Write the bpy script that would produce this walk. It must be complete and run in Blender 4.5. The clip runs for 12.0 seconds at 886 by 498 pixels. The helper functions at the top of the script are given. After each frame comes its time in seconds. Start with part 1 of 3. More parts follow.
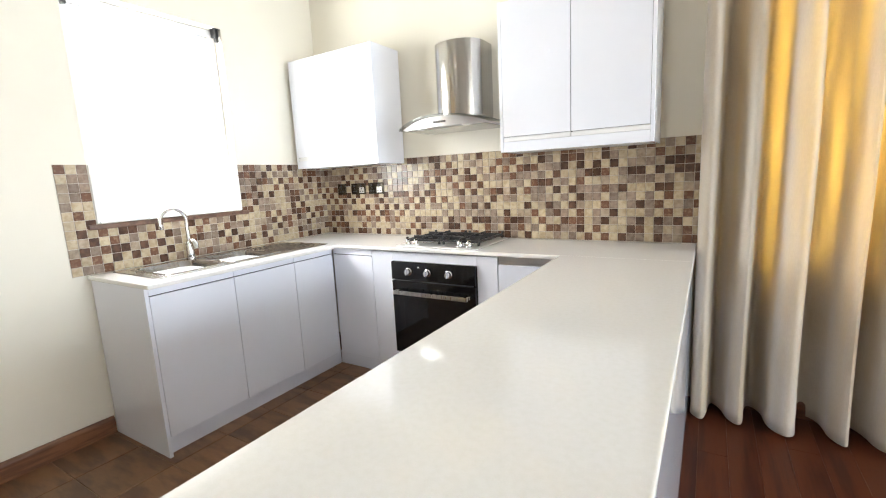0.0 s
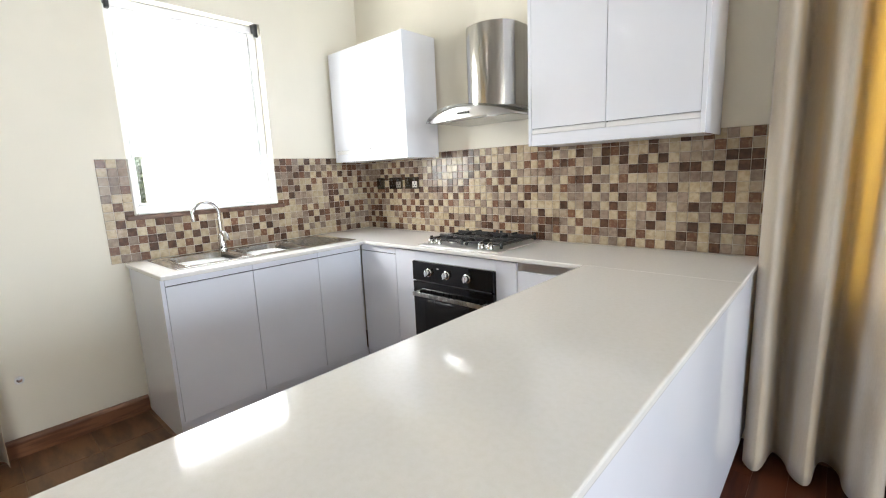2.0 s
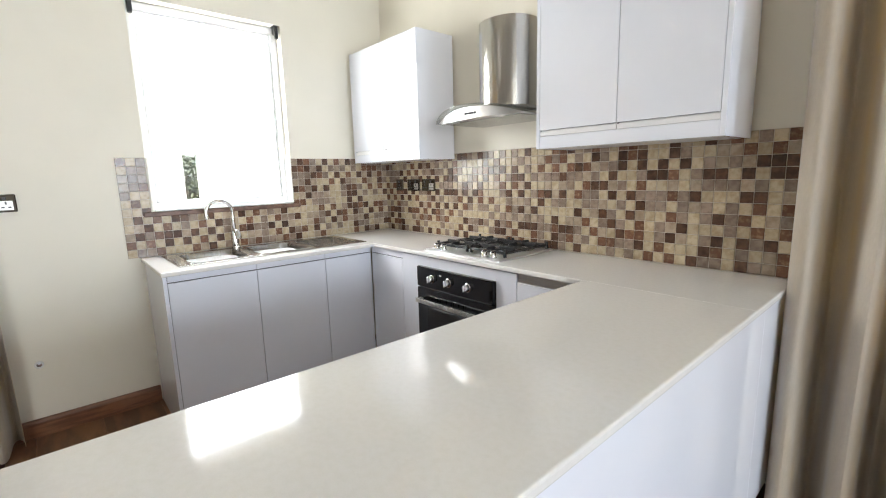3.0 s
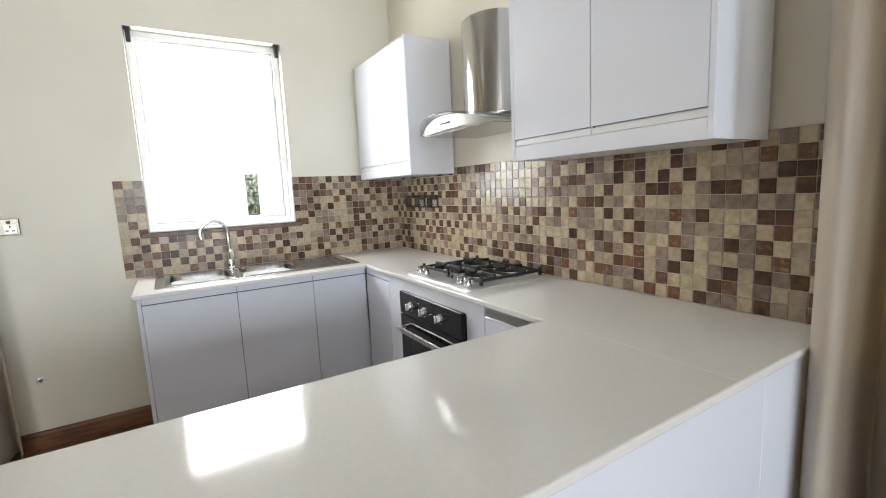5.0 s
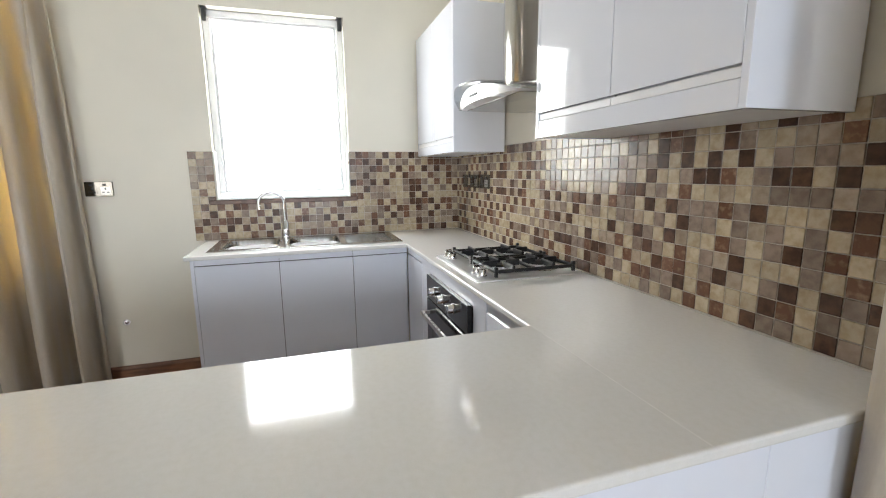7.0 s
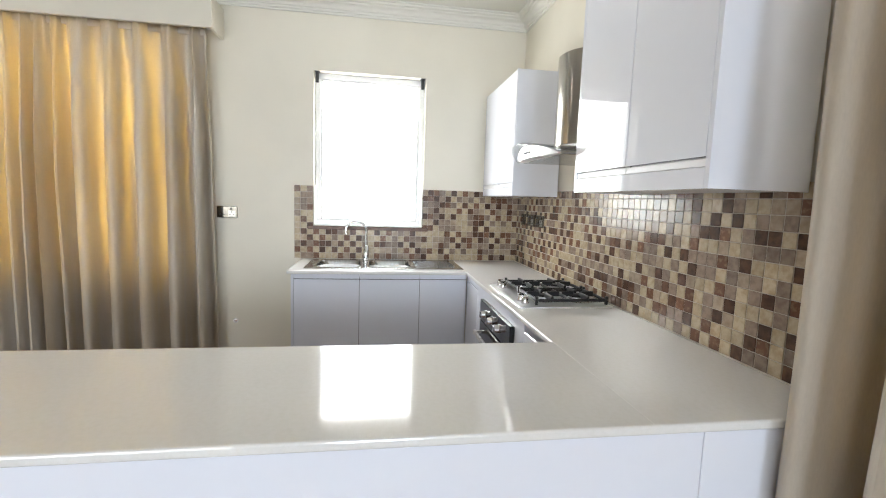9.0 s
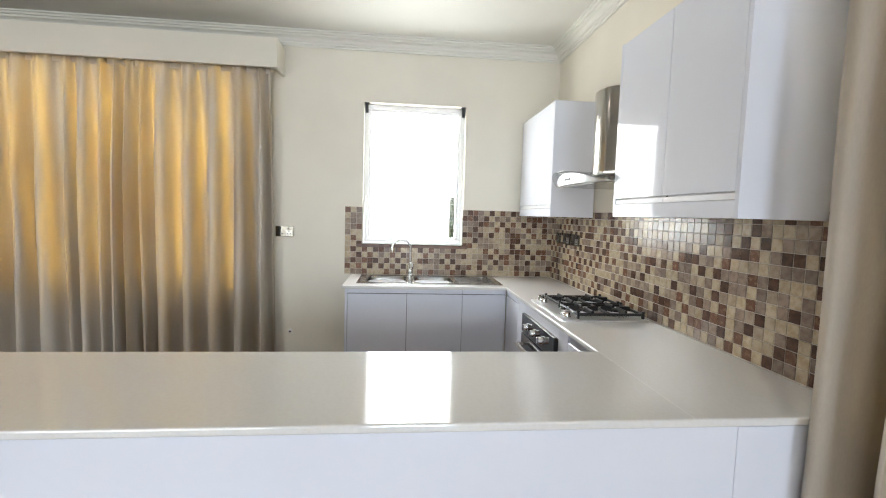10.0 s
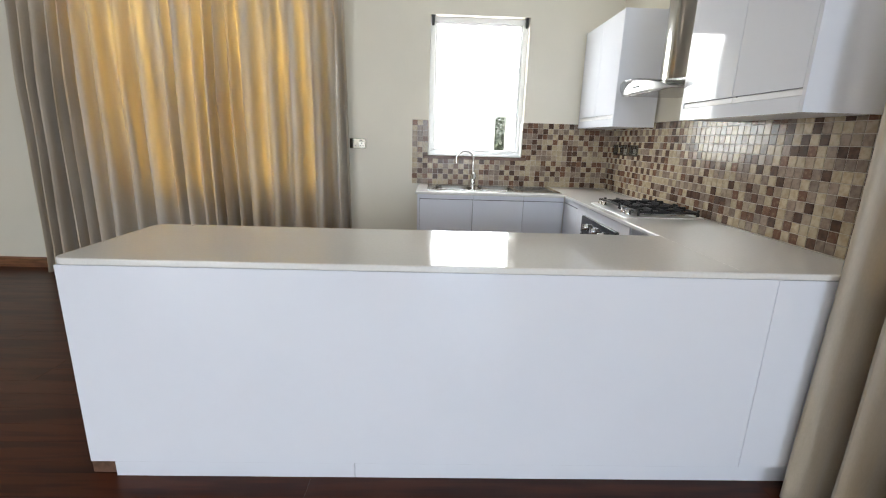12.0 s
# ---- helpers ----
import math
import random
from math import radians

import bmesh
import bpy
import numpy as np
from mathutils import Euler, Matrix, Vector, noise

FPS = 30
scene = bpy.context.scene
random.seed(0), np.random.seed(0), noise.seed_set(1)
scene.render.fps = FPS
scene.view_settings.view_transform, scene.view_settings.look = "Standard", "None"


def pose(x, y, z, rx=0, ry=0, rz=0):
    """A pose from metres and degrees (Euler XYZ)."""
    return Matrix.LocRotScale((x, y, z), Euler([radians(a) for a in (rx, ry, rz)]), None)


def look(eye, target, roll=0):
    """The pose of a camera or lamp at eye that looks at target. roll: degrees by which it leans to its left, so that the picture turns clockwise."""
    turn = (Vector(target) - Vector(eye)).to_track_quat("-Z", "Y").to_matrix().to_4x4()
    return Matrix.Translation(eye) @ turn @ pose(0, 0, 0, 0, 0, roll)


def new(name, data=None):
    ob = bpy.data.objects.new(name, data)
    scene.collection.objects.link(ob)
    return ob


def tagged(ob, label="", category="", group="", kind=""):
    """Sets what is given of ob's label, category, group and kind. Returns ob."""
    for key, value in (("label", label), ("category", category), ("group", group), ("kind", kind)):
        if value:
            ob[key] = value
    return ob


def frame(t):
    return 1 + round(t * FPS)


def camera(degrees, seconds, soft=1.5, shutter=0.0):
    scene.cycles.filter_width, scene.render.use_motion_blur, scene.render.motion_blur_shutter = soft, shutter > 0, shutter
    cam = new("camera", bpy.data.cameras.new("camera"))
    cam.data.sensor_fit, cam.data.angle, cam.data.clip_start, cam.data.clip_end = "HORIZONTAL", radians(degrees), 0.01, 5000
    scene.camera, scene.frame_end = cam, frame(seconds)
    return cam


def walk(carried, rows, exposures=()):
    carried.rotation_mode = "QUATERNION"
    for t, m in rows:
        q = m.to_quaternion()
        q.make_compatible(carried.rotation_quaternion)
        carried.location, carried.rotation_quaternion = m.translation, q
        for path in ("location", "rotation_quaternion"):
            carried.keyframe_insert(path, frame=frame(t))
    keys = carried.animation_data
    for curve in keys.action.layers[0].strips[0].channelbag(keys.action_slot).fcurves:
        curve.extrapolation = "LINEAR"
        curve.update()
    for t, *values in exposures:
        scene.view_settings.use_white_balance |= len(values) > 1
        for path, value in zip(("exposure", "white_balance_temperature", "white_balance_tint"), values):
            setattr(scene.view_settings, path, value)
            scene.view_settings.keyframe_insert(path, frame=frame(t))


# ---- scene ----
cam = camera(90.2, 12.0, soft=1.1)
PATH = [
    (0, (2.816, -2.76, 1.32), (1.793, -1.071, 1.002), -2.8),
    (0.5, (2.869, -2.711, 1.312), (1.721, -1.112, 0.957), -2.6),
    (1, (2.93, -2.621, 1.324), (1.699, -1.086, 0.966), -2.5),
    (1.5, (2.969, -2.498, 1.322), (1.69, -1.003, 0.966), -1.8),
    (2, (3.001, -2.395, 1.329), (1.681, -0.931, 0.99), -2.4),
    (2.5, (3.073, -2.248, 1.327), (1.673, -0.857, 1.003), -1.9),
    (3, (3.112, -2.13, 1.336), (1.631, -0.827, 1.005), -1.5),
    (3.5, (3.129, -1.985, 1.334), (1.587, -0.75, 1.026), -1.2),
    (5.5, (3.228, -1.457, 1.349), (1.495, -0.501, 1.062), -2.6),
    (6, (3.229, -1.347, 1.33), (1.452, -0.488, 1.011), -1.8),
    (6.5, (3.222, -1.234, 1.32), (1.393, -0.499, 0.981), -1.2),
    (7, (3.242, -1.146, 1.333), (1.363, -0.555, 0.987), -0.7),
    (8.8, (3.598, -1.159, 1.383), (1.632, -0.878, 1.14), 2.0),
    (9, (3.641, -1.189, 1.391), (1.676, -0.889, 1.175), 1.9),
    (9.5, (3.75, -1.279, 1.422), (1.775, -1.036, 1.216), 0.8),
    (10, (3.854, -1.361, 1.432), (1.869, -1.166, 1.277), 1.7),
    (10.5, (3.975, -1.436, 1.395), (1.987, -1.362, 1.183), 3.3),
    (11, (4.061, -1.486, 1.37), (2.102, -1.479, 0.967), 2.5),
    (11.5, (4.135, -1.548, 1.343), (2.183, -1.54, 0.909), 2.4),
    (12, (4.202, -1.639, 1.319), (2.263, -1.584, 0.833), 1.7),
]
walk(cam, [(t, look(eye, target, roll)) for t, eye, target, roll in PATH],
     exposures=[(0, 2.16), (1.5, 1.9), (2.5, 1.72), (3.5, 1.62), (5.5, 1.36), (7, 1.34), (9, 1.44), (10.5, 1.22), (12, 1.12)])

# ---- world, sun, daylight at the openings ----
world = bpy.data.worlds.new("world")
scene.world = world
world.use_nodes = True
wn = world.node_tree.nodes
sky = wn.new("ShaderNodeTexSky")
sky.sky_type = "NISHITA"
sky.sun_disc = False
sky.sun_elevation, sky.sun_rotation = radians(51), radians(146)
sky.air_density, sky.dust_density, sky.ozone_density = 1.0, 2.5, 1.0
wn["Background"].inputs["Strength"].default_value = 0.15
world.node_tree.links.new(sky.outputs[0], wn["Background"].inputs[0])

sun = new("sun", bpy.data.lights.new("sun", "SUN"))
sun.data.energy, sun.data.angle, sun.data.color = 5.0, radians(0.5), (1.0, 0.95, 0.87)
sun.matrix_world = look((8, -12, 18), (0, 0, 0))


def daylight(name, m, w, h, power, color):
    lamp = new(name, bpy.data.lights.new(name, "AREA"))
    lamp.data.shape, lamp.data.size, lamp.data.size_y = "RECTANGLE", w, h
    lamp.data.energy, lamp.data.color = power, color
    lamp.matrix_world = m
    return lamp


SINK_LIGHT, GARDEN_LIGHT, TERRACE_LIGHT, FILL_SOUTH_LIGHT, FILL_NORTH_LIGHT = 16, 56, 34, 84, 84
daylight("daylight_sink_window", look((-0.16, -1.25, 1.76), (2, -1.25, 1.5)), 0.8, 1.1, SINK_LIGHT, (0.97, 0.985, 1.0))
daylight("daylight_garden_window", look((-0.35, -3.7, 1.68), (2, -3.7, 1.5)), 2.0, 1.65, GARDEN_LIGHT, (1.0, 0.98, 0.94))
daylight("daylight_terrace_window", look((3.74, 0.35, 1.66), (3.74, -2, 1.5)), 1.3, 1.65, TERRACE_LIGHT, (1.0, 0.98, 0.94))
# Added fill lamps at two made-up east openings, never in view.
daylight("daylight_fill_south", look((10.15, -5.4, 1.45), (1.0, -2.2, 1.3)), 3.8, 2.3, FILL_SOUTH_LIGHT, (0.95, 0.97, 1.0))
daylight("daylight_fill_north", look((10.15, -1.1, 1.7), (1.0, -1.5, 0.9)), 1.5, 1.8, FILL_NORTH_LIGHT, (0.72, 0.84, 1.0))


# two ceiling downlights, mirrored in the wall cabinet doors
DOWNLIGHTS = ((1.0, -3.74), (1.15, -4.45))
for dx, dy in DOWNLIGHTS:
    spot = daylight("downlight", look((dx, dy, 2.862), (dx, dy, 0)), 0.02, 0.02, 0.5, (1.0, 0.96, 0.9))
    spot.data.shape = "DISK"


# ---- materials ----
def material(name, color, rough=0.5, metal=0.0, vary=0.08, scale=6.0, fine=120.0, bump=0.05, depth=0.001,
             stretch=(1, 1, 1), coat=0.0, rough_vary=0.05, rnd=0.0, second=None, blend=(0.45, 0.6), spec=0.5):
    m = bpy.data.materials.new(name)
    m.use_nodes = True
    nt = m.node_tree
    n, l = nt.nodes, nt.links
    p = n["Principled BSDF"]
    p.inputs["Metallic"].default_value = metal
    p.inputs["Coat Weight"].default_value = coat
    p.inputs["Coat Roughness"].default_value = 0.04
    p.inputs["Specular IOR Level"].default_value = spec
    tc = n.new("ShaderNodeTexCoord")
    mp = n.new("ShaderNodeMapping")
    mp.inputs["Scale"].default_value = stretch
    l.new(tc.outputs["Object"], mp.inputs[0])
    if rnd:
        own = n.new("ShaderNodeObjectInfo")
        move = n.new("ShaderNodeMath")
        move.operation = "MULTIPLY"
        move.inputs[1].default_value = 37.0
        l.new(own.outputs["Random"], move.inputs[0])
        l.new(move.outputs[0], mp.inputs["Location"])
    big = n.new("ShaderNodeTexNoise")
    big.inputs["Scale"].default_value, big.inputs["Detail"].default_value = scale, 5
    small = n.new("ShaderNodeTexNoise")
    small.inputs["Scale"].default_value, small.inputs["Detail"].default_value = fine, 3
    l.new(mp.outputs[0], big.inputs["Vector"])
    l.new(mp.outputs[0], small.inputs["Vector"])
    base = n.new("ShaderNodeMix")
    base.data_type = "RGBA"
    other = second or tuple(max(0.0, c * (1 - 2 * vary)) for c in color)
    base.inputs["A"].default_value, base.inputs["B"].default_value = (*color, 1), (*other, 1)
    ramp = n.new("ShaderNodeMapRange")
    ramp.inputs["From Min"].default_value, ramp.inputs["From Max"].default_value = blend
    l.new(big.outputs["Fac"], ramp.inputs["Value"])
    l.new(ramp.outputs[0], base.inputs["Factor"])
    hsv = n.new("ShaderNodeHueSaturation")
    val = n.new("ShaderNodeMapRange")
    val.inputs["To Min"].default_value, val.inputs["To Max"].default_value = 1 - vary, 1 + vary
    l.new(small.outputs["Fac"], val.inputs["Value"])
    out = val.outputs[0]
    if rnd:
        info = n.new("ShaderNodeObjectInfo")
        spread = n.new("ShaderNodeMapRange")
        spread.inputs["To Min"].default_value, spread.inputs["To Max"].default_value = 1 - rnd, 1 + rnd
        l.new(info.outputs["Random"], spread.inputs["Value"])
        mul = n.new("ShaderNodeMath")
        mul.operation = "MULTIPLY"
        l.new(out, mul.inputs[0])
        l.new(spread.outputs[0], mul.inputs[1])
        out = mul.outputs[0]
    l.new(out, hsv.inputs["Value"])
    l.new(base.outputs["Result"], hsv.inputs["Color"])
    l.new(hsv.outputs[0], p.inputs["Base Color"])
    rr = n.new("ShaderNodeMapRange")
    rr.inputs["To Min"].default_value, rr.inputs["To Max"].default_value = max(0.01, rough - rough_vary), min(1, rough + rough_vary)
    l.new(big.outputs["Fac"], rr.inputs["Value"])
    l.new(rr.outputs[0], p.inputs["Roughness"])
    if bump:
        b = n.new("ShaderNodeBump")
        b.inputs["Strength"].default_value, b.inputs["Distance"].default_value = bump, depth
        l.new(small.outputs["Fac"], b.inputs["Height"])
        l.new(b.outputs[0], p.inputs["Normal"])
    return m


def fabric(name, color, gold):
    m = material(name, color, 0.5, vary=0.12, scale=5, fine=220, bump=0.25, stretch=(1, 1, 0.25), second=gold, blend=(0.5, 0.8))
    nt = m.node_tree
    n, l = nt.nodes, nt.links
    p = n["Principled BSDF"]
    p.inputs["Sheen Weight"].default_value = 0.3
    tr = n.new("ShaderNodeBsdfTranslucent")
    tr.inputs["Color"].default_value = (0.68, 0.53, 0.23, 1)
    mix = n.new("ShaderNodeMixShader")
    # Vertical streaks of translucency imitate backlight that changes from fold to fold.
    glow_streaks = n.new("ShaderNodeTexNoise")
    glow_streaks.inputs["Scale"].default_value, glow_streaks.inputs["Detail"].default_value = 11.0, 3
    wide = n.new("ShaderNodeMapping")
    wide.inputs["Scale"].default_value = (1, 1, 0.05)
    l.new(n["Texture Coordinate"].outputs["Object"], wide.inputs[0])
    l.new(wide.outputs[0], glow_streaks.inputs["Vector"])
    sheer = n.new("ShaderNodeMapRange")
    sheer.inputs["From Min"].default_value, sheer.inputs["From Max"].default_value = 0.38, 0.62
    sheer.inputs["To Min"].default_value, sheer.inputs["To Max"].default_value = 0.14, 0.42
    l.new(glow_streaks.outputs["Fac"], sheer.inputs["Value"])
    l.new(sheer.outputs[0], mix.inputs[0])
    l.new(p.outputs[0], mix.inputs[1])
    l.new(tr.outputs[0], mix.inputs[2])
    l.new(mix.outputs[0], n["Material Output"].inputs["Surface"])
    return m


def glass(name, tint=(1, 1, 1), rough=0.0):
    m = bpy.data.materials.new(name)
    m.use_nodes = True
    n, l = m.node_tree.nodes, m.node_tree.links
    t = n.new("ShaderNodeBsdfTransparent")
    t.inputs[0].default_value = (*tint, 1)
    g = n.new("ShaderNodeBsdfGlossy")
    g.inputs["Roughness"].default_value = rough + 0.01
    f = n.new("ShaderNodeLayerWeight")
    f.inputs["Blend"].default_value = 0.5
    steep = n.new("ShaderNodeMath")
    steep.operation = "POWER"
    steep.inputs[1].default_value = 5.0
    l.new(f.outputs["Facing"], steep.inputs[0])
    gloss = n.new("ShaderNodeMapRange")
    gloss.inputs["To Min"].default_value, gloss.inputs["To Max"].default_value = 0.04, 0.85
    l.new(steep.outputs[0], gloss.inputs["Value"])
    mix = n.new("ShaderNodeMixShader")
    l.new(gloss.outputs[0], mix.inputs[0])
    l.new(t.outputs[0], mix.inputs[1])
    l.new(g.outputs[0], mix.inputs[2])
    l.new(mix.outputs[0], n["Material Output"].inputs["Surface"])
    return m


wall_paint = material("cream wall paint", (0.77, 0.727, 0.625), 0.55, vary=0.02, scale=1.5, fine=260, bump=0.12, depth=0.0006)
ceiling_paint = material("white ceiling paint", (0.78, 0.765, 0.70), 0.6, vary=0.02, scale=1.2, fine=200, bump=0.08)
gloss_white = material("white gloss lacquer", (0.77, 0.79, 0.86), 0.05, vary=0.008, scale=2, fine=30, bump=0.015, depth=0.0005, coat=0.2, rough_vary=0.02)
carcass_white = material("white melamine", (0.76, 0.76, 0.78), 0.35, vary=0.015, scale=3, fine=150, bump=0.03)
shadow_gap = material("dark gap shade", (0.05, 0.05, 0.055), 0.6, vary=0.1)
quartz = material("cream quartz", (0.78, 0.77, 0.75), 0.085, vary=0.05, scale=70, fine=420, bump=0.0, second=(0.745, 0.735, 0.705), blend=(0.4, 0.75), rough_vary=0.02, spec=0.85)
chimney_steel = material("fine brushed chimney steel", (0.54, 0.525, 0.50), 0.15, 1.0, vary=0.05, scale=2, fine=25, bump=0.015, depth=0.0002, stretch=(14, 14, 0.3))
hood_steel = material("satin hood steel", (0.84, 0.84, 0.85), 0.38, 1.0, vary=0.03, scale=3, fine=60, bump=0.0)
socket_metal = material("dark nickel", (0.13, 0.12, 0.105), 0.1, 1.0, vary=0.1, bump=0.0)
steel = material("brushed steel", (0.58, 0.56, 0.53), 0.28, 1.0, vary=0.1, scale=3, fine=160, bump=0.12, depth=0.0003, stretch=(30, 30, 0.6))
sink_steel = material("satin sink steel", (0.43, 0.42, 0.40), 0.2, 1.0, vary=0.08, scale=6, fine=200, bump=0.08, depth=0.0003, stretch=(1, 12, 1))
chrome = material("polished chrome", (0.74, 0.74, 0.75), 0.08, 1.0, vary=0.03, bump=0.0)
alu = material("brushed aluminium", (0.66, 0.67, 0.70), 0.3, 1.0, vary=0.04, scale=4, fine=180, bump=0.05, stretch=(1, 20, 20))
cast_iron = material("black cast iron", (0.012, 0.012, 0.013), 0.42, vary=0.3, scale=30, fine=300, bump=0.3)
# Near-black colour for strips that stand in for the shade inside gaps.
black_glass = material("black oven glass", (0.006, 0.006, 0.007), 0.05, vary=0.1, bump=0.0, coat=0.3)
black_enamel = material("black enamel", (0.010, 0.010, 0.011), 0.22, vary=0.15, bump=0.03)
dark_window = material("dark tinted oven window", (0.012, 0.011, 0.011), 0.03, vary=0.1, bump=0.0)
window_white = material("white powder coated aluminium", (0.80, 0.80, 0.80), 0.35, vary=0.02, scale=5, fine=200, bump=0.03)
plaster_rough = material("raw plaster with mortar specks", (0.78, 0.76, 0.72), 0.8, vary=0.05, scale=35, fine=120, bump=0.5, depth=0.003, second=(0.42, 0.26, 0.18), blend=(0.62, 0.72))
black_plastic = material("black plastic", (0.02, 0.02, 0.02), 0.4, vary=0.1)
white_plastic = material("white plastic", (0.75, 0.74, 0.72), 0.35, vary=0.03)
brown_trim = material("red brown tile trim", (0.16, 0.085, 0.055), 0.4, vary=0.2, scale=25, fine=150, bump=0.1)
skirting_wood = material("varnished brown wood", (0.23, 0.105, 0.052), 0.32, vary=0.16, scale=5, fine=70, bump=0.03, stretch=(0.8, 9, 9), second=(0.13, 0.055, 0.028))
floor_plank = material("dark red brown timber", (0.085, 0.023, 0.009), 0.32, vary=0.12, scale=2.5, fine=16, bump=0.02, stretch=(7, 0.6, 1), second=(0.045, 0.012, 0.006), rnd=0.1, spec=0.25)
floor_tile = material("brown wood effect ceramic", (0.20, 0.10, 0.046), 0.3, vary=0.16, scale=3, fine=22, bump=0.04, stretch=(1.2, 4, 1), second=(0.115, 0.056, 0.028), rnd=0.12)
floor_grout = material("tan floor grout", (0.26, 0.17, 0.10), 0.8, vary=0.15, fine=200, bump=0.3)
wall_grout = material("beige wall grout", (0.52, 0.46, 0.39), 0.75, vary=0.06, fine=260, bump=0.2)
joint_resin = material("pale joint resin", (0.83, 0.82, 0.80), 0.2, vary=0.03)
socket_insert = material("satin nickel insert", (0.42, 0.40, 0.37), 0.32, 1.0, vary=0.06, bump=0.0)
curtain_cloth = fabric("beige and gold curtain cloth", (0.64, 0.58, 0.495), (0.56, 0.455, 0.31))
pane_glass = glass("clear window glass", (0.96, 0.98, 0.97))
canopy_glass = glass("smoked canopy glass", (0.86, 0.88, 0.88))
TILES = [
    material("cream marble tile", (0.48, 0.395, 0.275), 0.24, vary=0.10, scale=40, fine=170, bump=0.06, second=(0.36, 0.275, 0.17), blend=(0.42, 0.68), rnd=0.12, spec=0.35),
    material("taupe stone tile", (0.27, 0.205, 0.16), 0.2, vary=0.12, scale=40, fine=170, bump=0.06, second=(0.19, 0.135, 0.10), blend=(0.4, 0.66), rnd=0.18, spec=0.35),
    material("dark brown stone tile", (0.11, 0.058, 0.036), 0.18, vary=0.16, scale=38, fine=170, bump=0.06, second=(0.062, 0.033, 0.022), blend=(0.4, 0.62), rnd=0.22, spec=0.35),
    material("rust marble tile", (0.145, 0.07, 0.042), 0.2, vary=0.14, scale=60, fine=150, bump=0.06, second=(0.28, 0.18, 0.11), blend=(0.5, 0.72), rnd=0.16, spec=0.35),
    material("grey beige stone tile", (0.40, 0.32, 0.24), 0.2, vary=0.1, scale=40, fine=170, bump=0.06, second=(0.29, 0.22, 0.155), blend=(0.4, 0.66), rnd=0.14, spec=0.35),
]
view_white = material("white view render", (0.82, 0.81, 0.78), 0.8, vary=0.04, scale=1.5, fine=40, bump=0.2)
roof_tile = material("pale clay roof", (0.52, 0.36, 0.28), 0.8, vary=0.12, scale=3, fine=30, bump=0.4)
grass_green = material("dry grass", (0.11, 0.13, 0.045), 0.9, vary=0.25, scale=0.8, fine=25, bump=0.6, second=(0.16, 0.13, 0.07))
leaf_green = material("dark leaves", (0.085, 0.105, 0.06), 0.6, vary=0.35, scale=3, fine=40, bump=0.1)
bark = material("bark", (0.10, 0.07, 0.05), 0.9, vary=0.3, bump=0.6)


# ---- mesh helpers ----
def part(name, bm, mat, parent=None, label="", smooth=False):
    me = bpy.data.meshes.new(name)
    bmesh.ops.recalc_face_normals(bm, faces=bm.faces)
    bm.to_mesh(me)
    bm.free()
    for m in (mat if isinstance(mat, (list, tuple)) else [mat]):
        me.materials.append(m)
    if smooth:
        me.shade_smooth()
        me.set_sharp_from_angle(angle=radians(38))
    ob = new(name, me)
    if parent is not None:
        ob.parent = parent
    if label:
        ob["label"] = label
    return ob


def thing(name, m=None, label="", category="", group="", kind=""):
    e = new(name)
    e.empty_display_size = 0.1
    if m is not None:
        e.matrix_world = m
    return tagged(e, label, category, group, kind)


def add_box(bm, x0, x1, y0, y1, z0, z1, bevel=0.0, seg=1):
    r = bmesh.ops.create_cube(bm, size=1)
    vs = r["verts"]
    for v in vs:
        v.co = Vector((x0 if v.co.x < 0 else x1, y0 if v.co.y < 0 else y1, z0 if v.co.z < 0 else z1))
    if bevel:
        es = list({e for v in vs for e in v.link_edges})
        bmesh.ops.bevel(bm, geom=es, offset=bevel, segments=seg, profile=0.6, affect="EDGES")


def box(x0, x1, y0, y1, z0, z1, bevel=0.0, seg=1):
    bm = bmesh.new()
    add_box(bm, x0, x1, y0, y1, z0, z1, bevel, seg)
    return bm


def rings(bm, loops, close=True, cap=(True, True)):
    made = [[bm.verts.new(p) for p in lp] for lp in loops]
    k = len(made[0])
    for a, b in zip(made, made[1:]):
        for i in range(k if close else k - 1):
            j = (i + 1) % k
            bm.faces.new((a[i], a[j], b[j], b[i]))
    if cap[0]:
        bm.faces.new(made[0])
    if cap[1]:
        bm.faces.new(made[-1])


def disc(x, y, z, r, n=20):
    return [(x + r * math.cos(2 * math.pi * i / n), y + r * math.sin(2 * math.pi * i / n), z) for i in range(n)]


def lathe(profile, n=20, x=0, y=0):
    bm = bmesh.new()
    rings(bm, [disc(x, y, z, max(r, 0.0004), n) for r, z in profile])
    return bm


def add_tube(bm, pts, radius, n=12):
    pts = [Vector(p) for p in pts]
    loops = []
    side = None
    for i, p in enumerate(pts):
        d = (pts[min(i + 1, len(pts) - 1)] - pts[max(i - 1, 0)]).normalized()
        if side is None:
            side = d.orthogonal().normalized()
        side = (side - d * side.dot(d)).normalized()
        up = d.cross(side)
        r = radius[i] if isinstance(radius, (list, tuple)) else radius
        loops.append([p + side * r * math.cos(2 * math.pi * k / n) + up * r * math.sin(2 * math.pi * k / n) for k in range(n)])
    rings(bm, loops)


def tube(pts, radius, n=12):
    bm = bmesh.new()
    add_tube(bm, pts, radius, n)
    return bm


def round_rect(x0, x1, y0, y1, z, r, n=5):
    pts = []
    for cx, cy, a in ((x1 - r, y1 - r, 0), (x0 + r, y1 - r, 90), (x0 + r, y0 + r, 180), (x1 - r, y0 + r, 270)):
        for k in range(n + 1):
            t = radians(a + 90 * k / n)
            pts.append((cx + r * math.cos(t), cy + r * math.sin(t), z))
    return pts


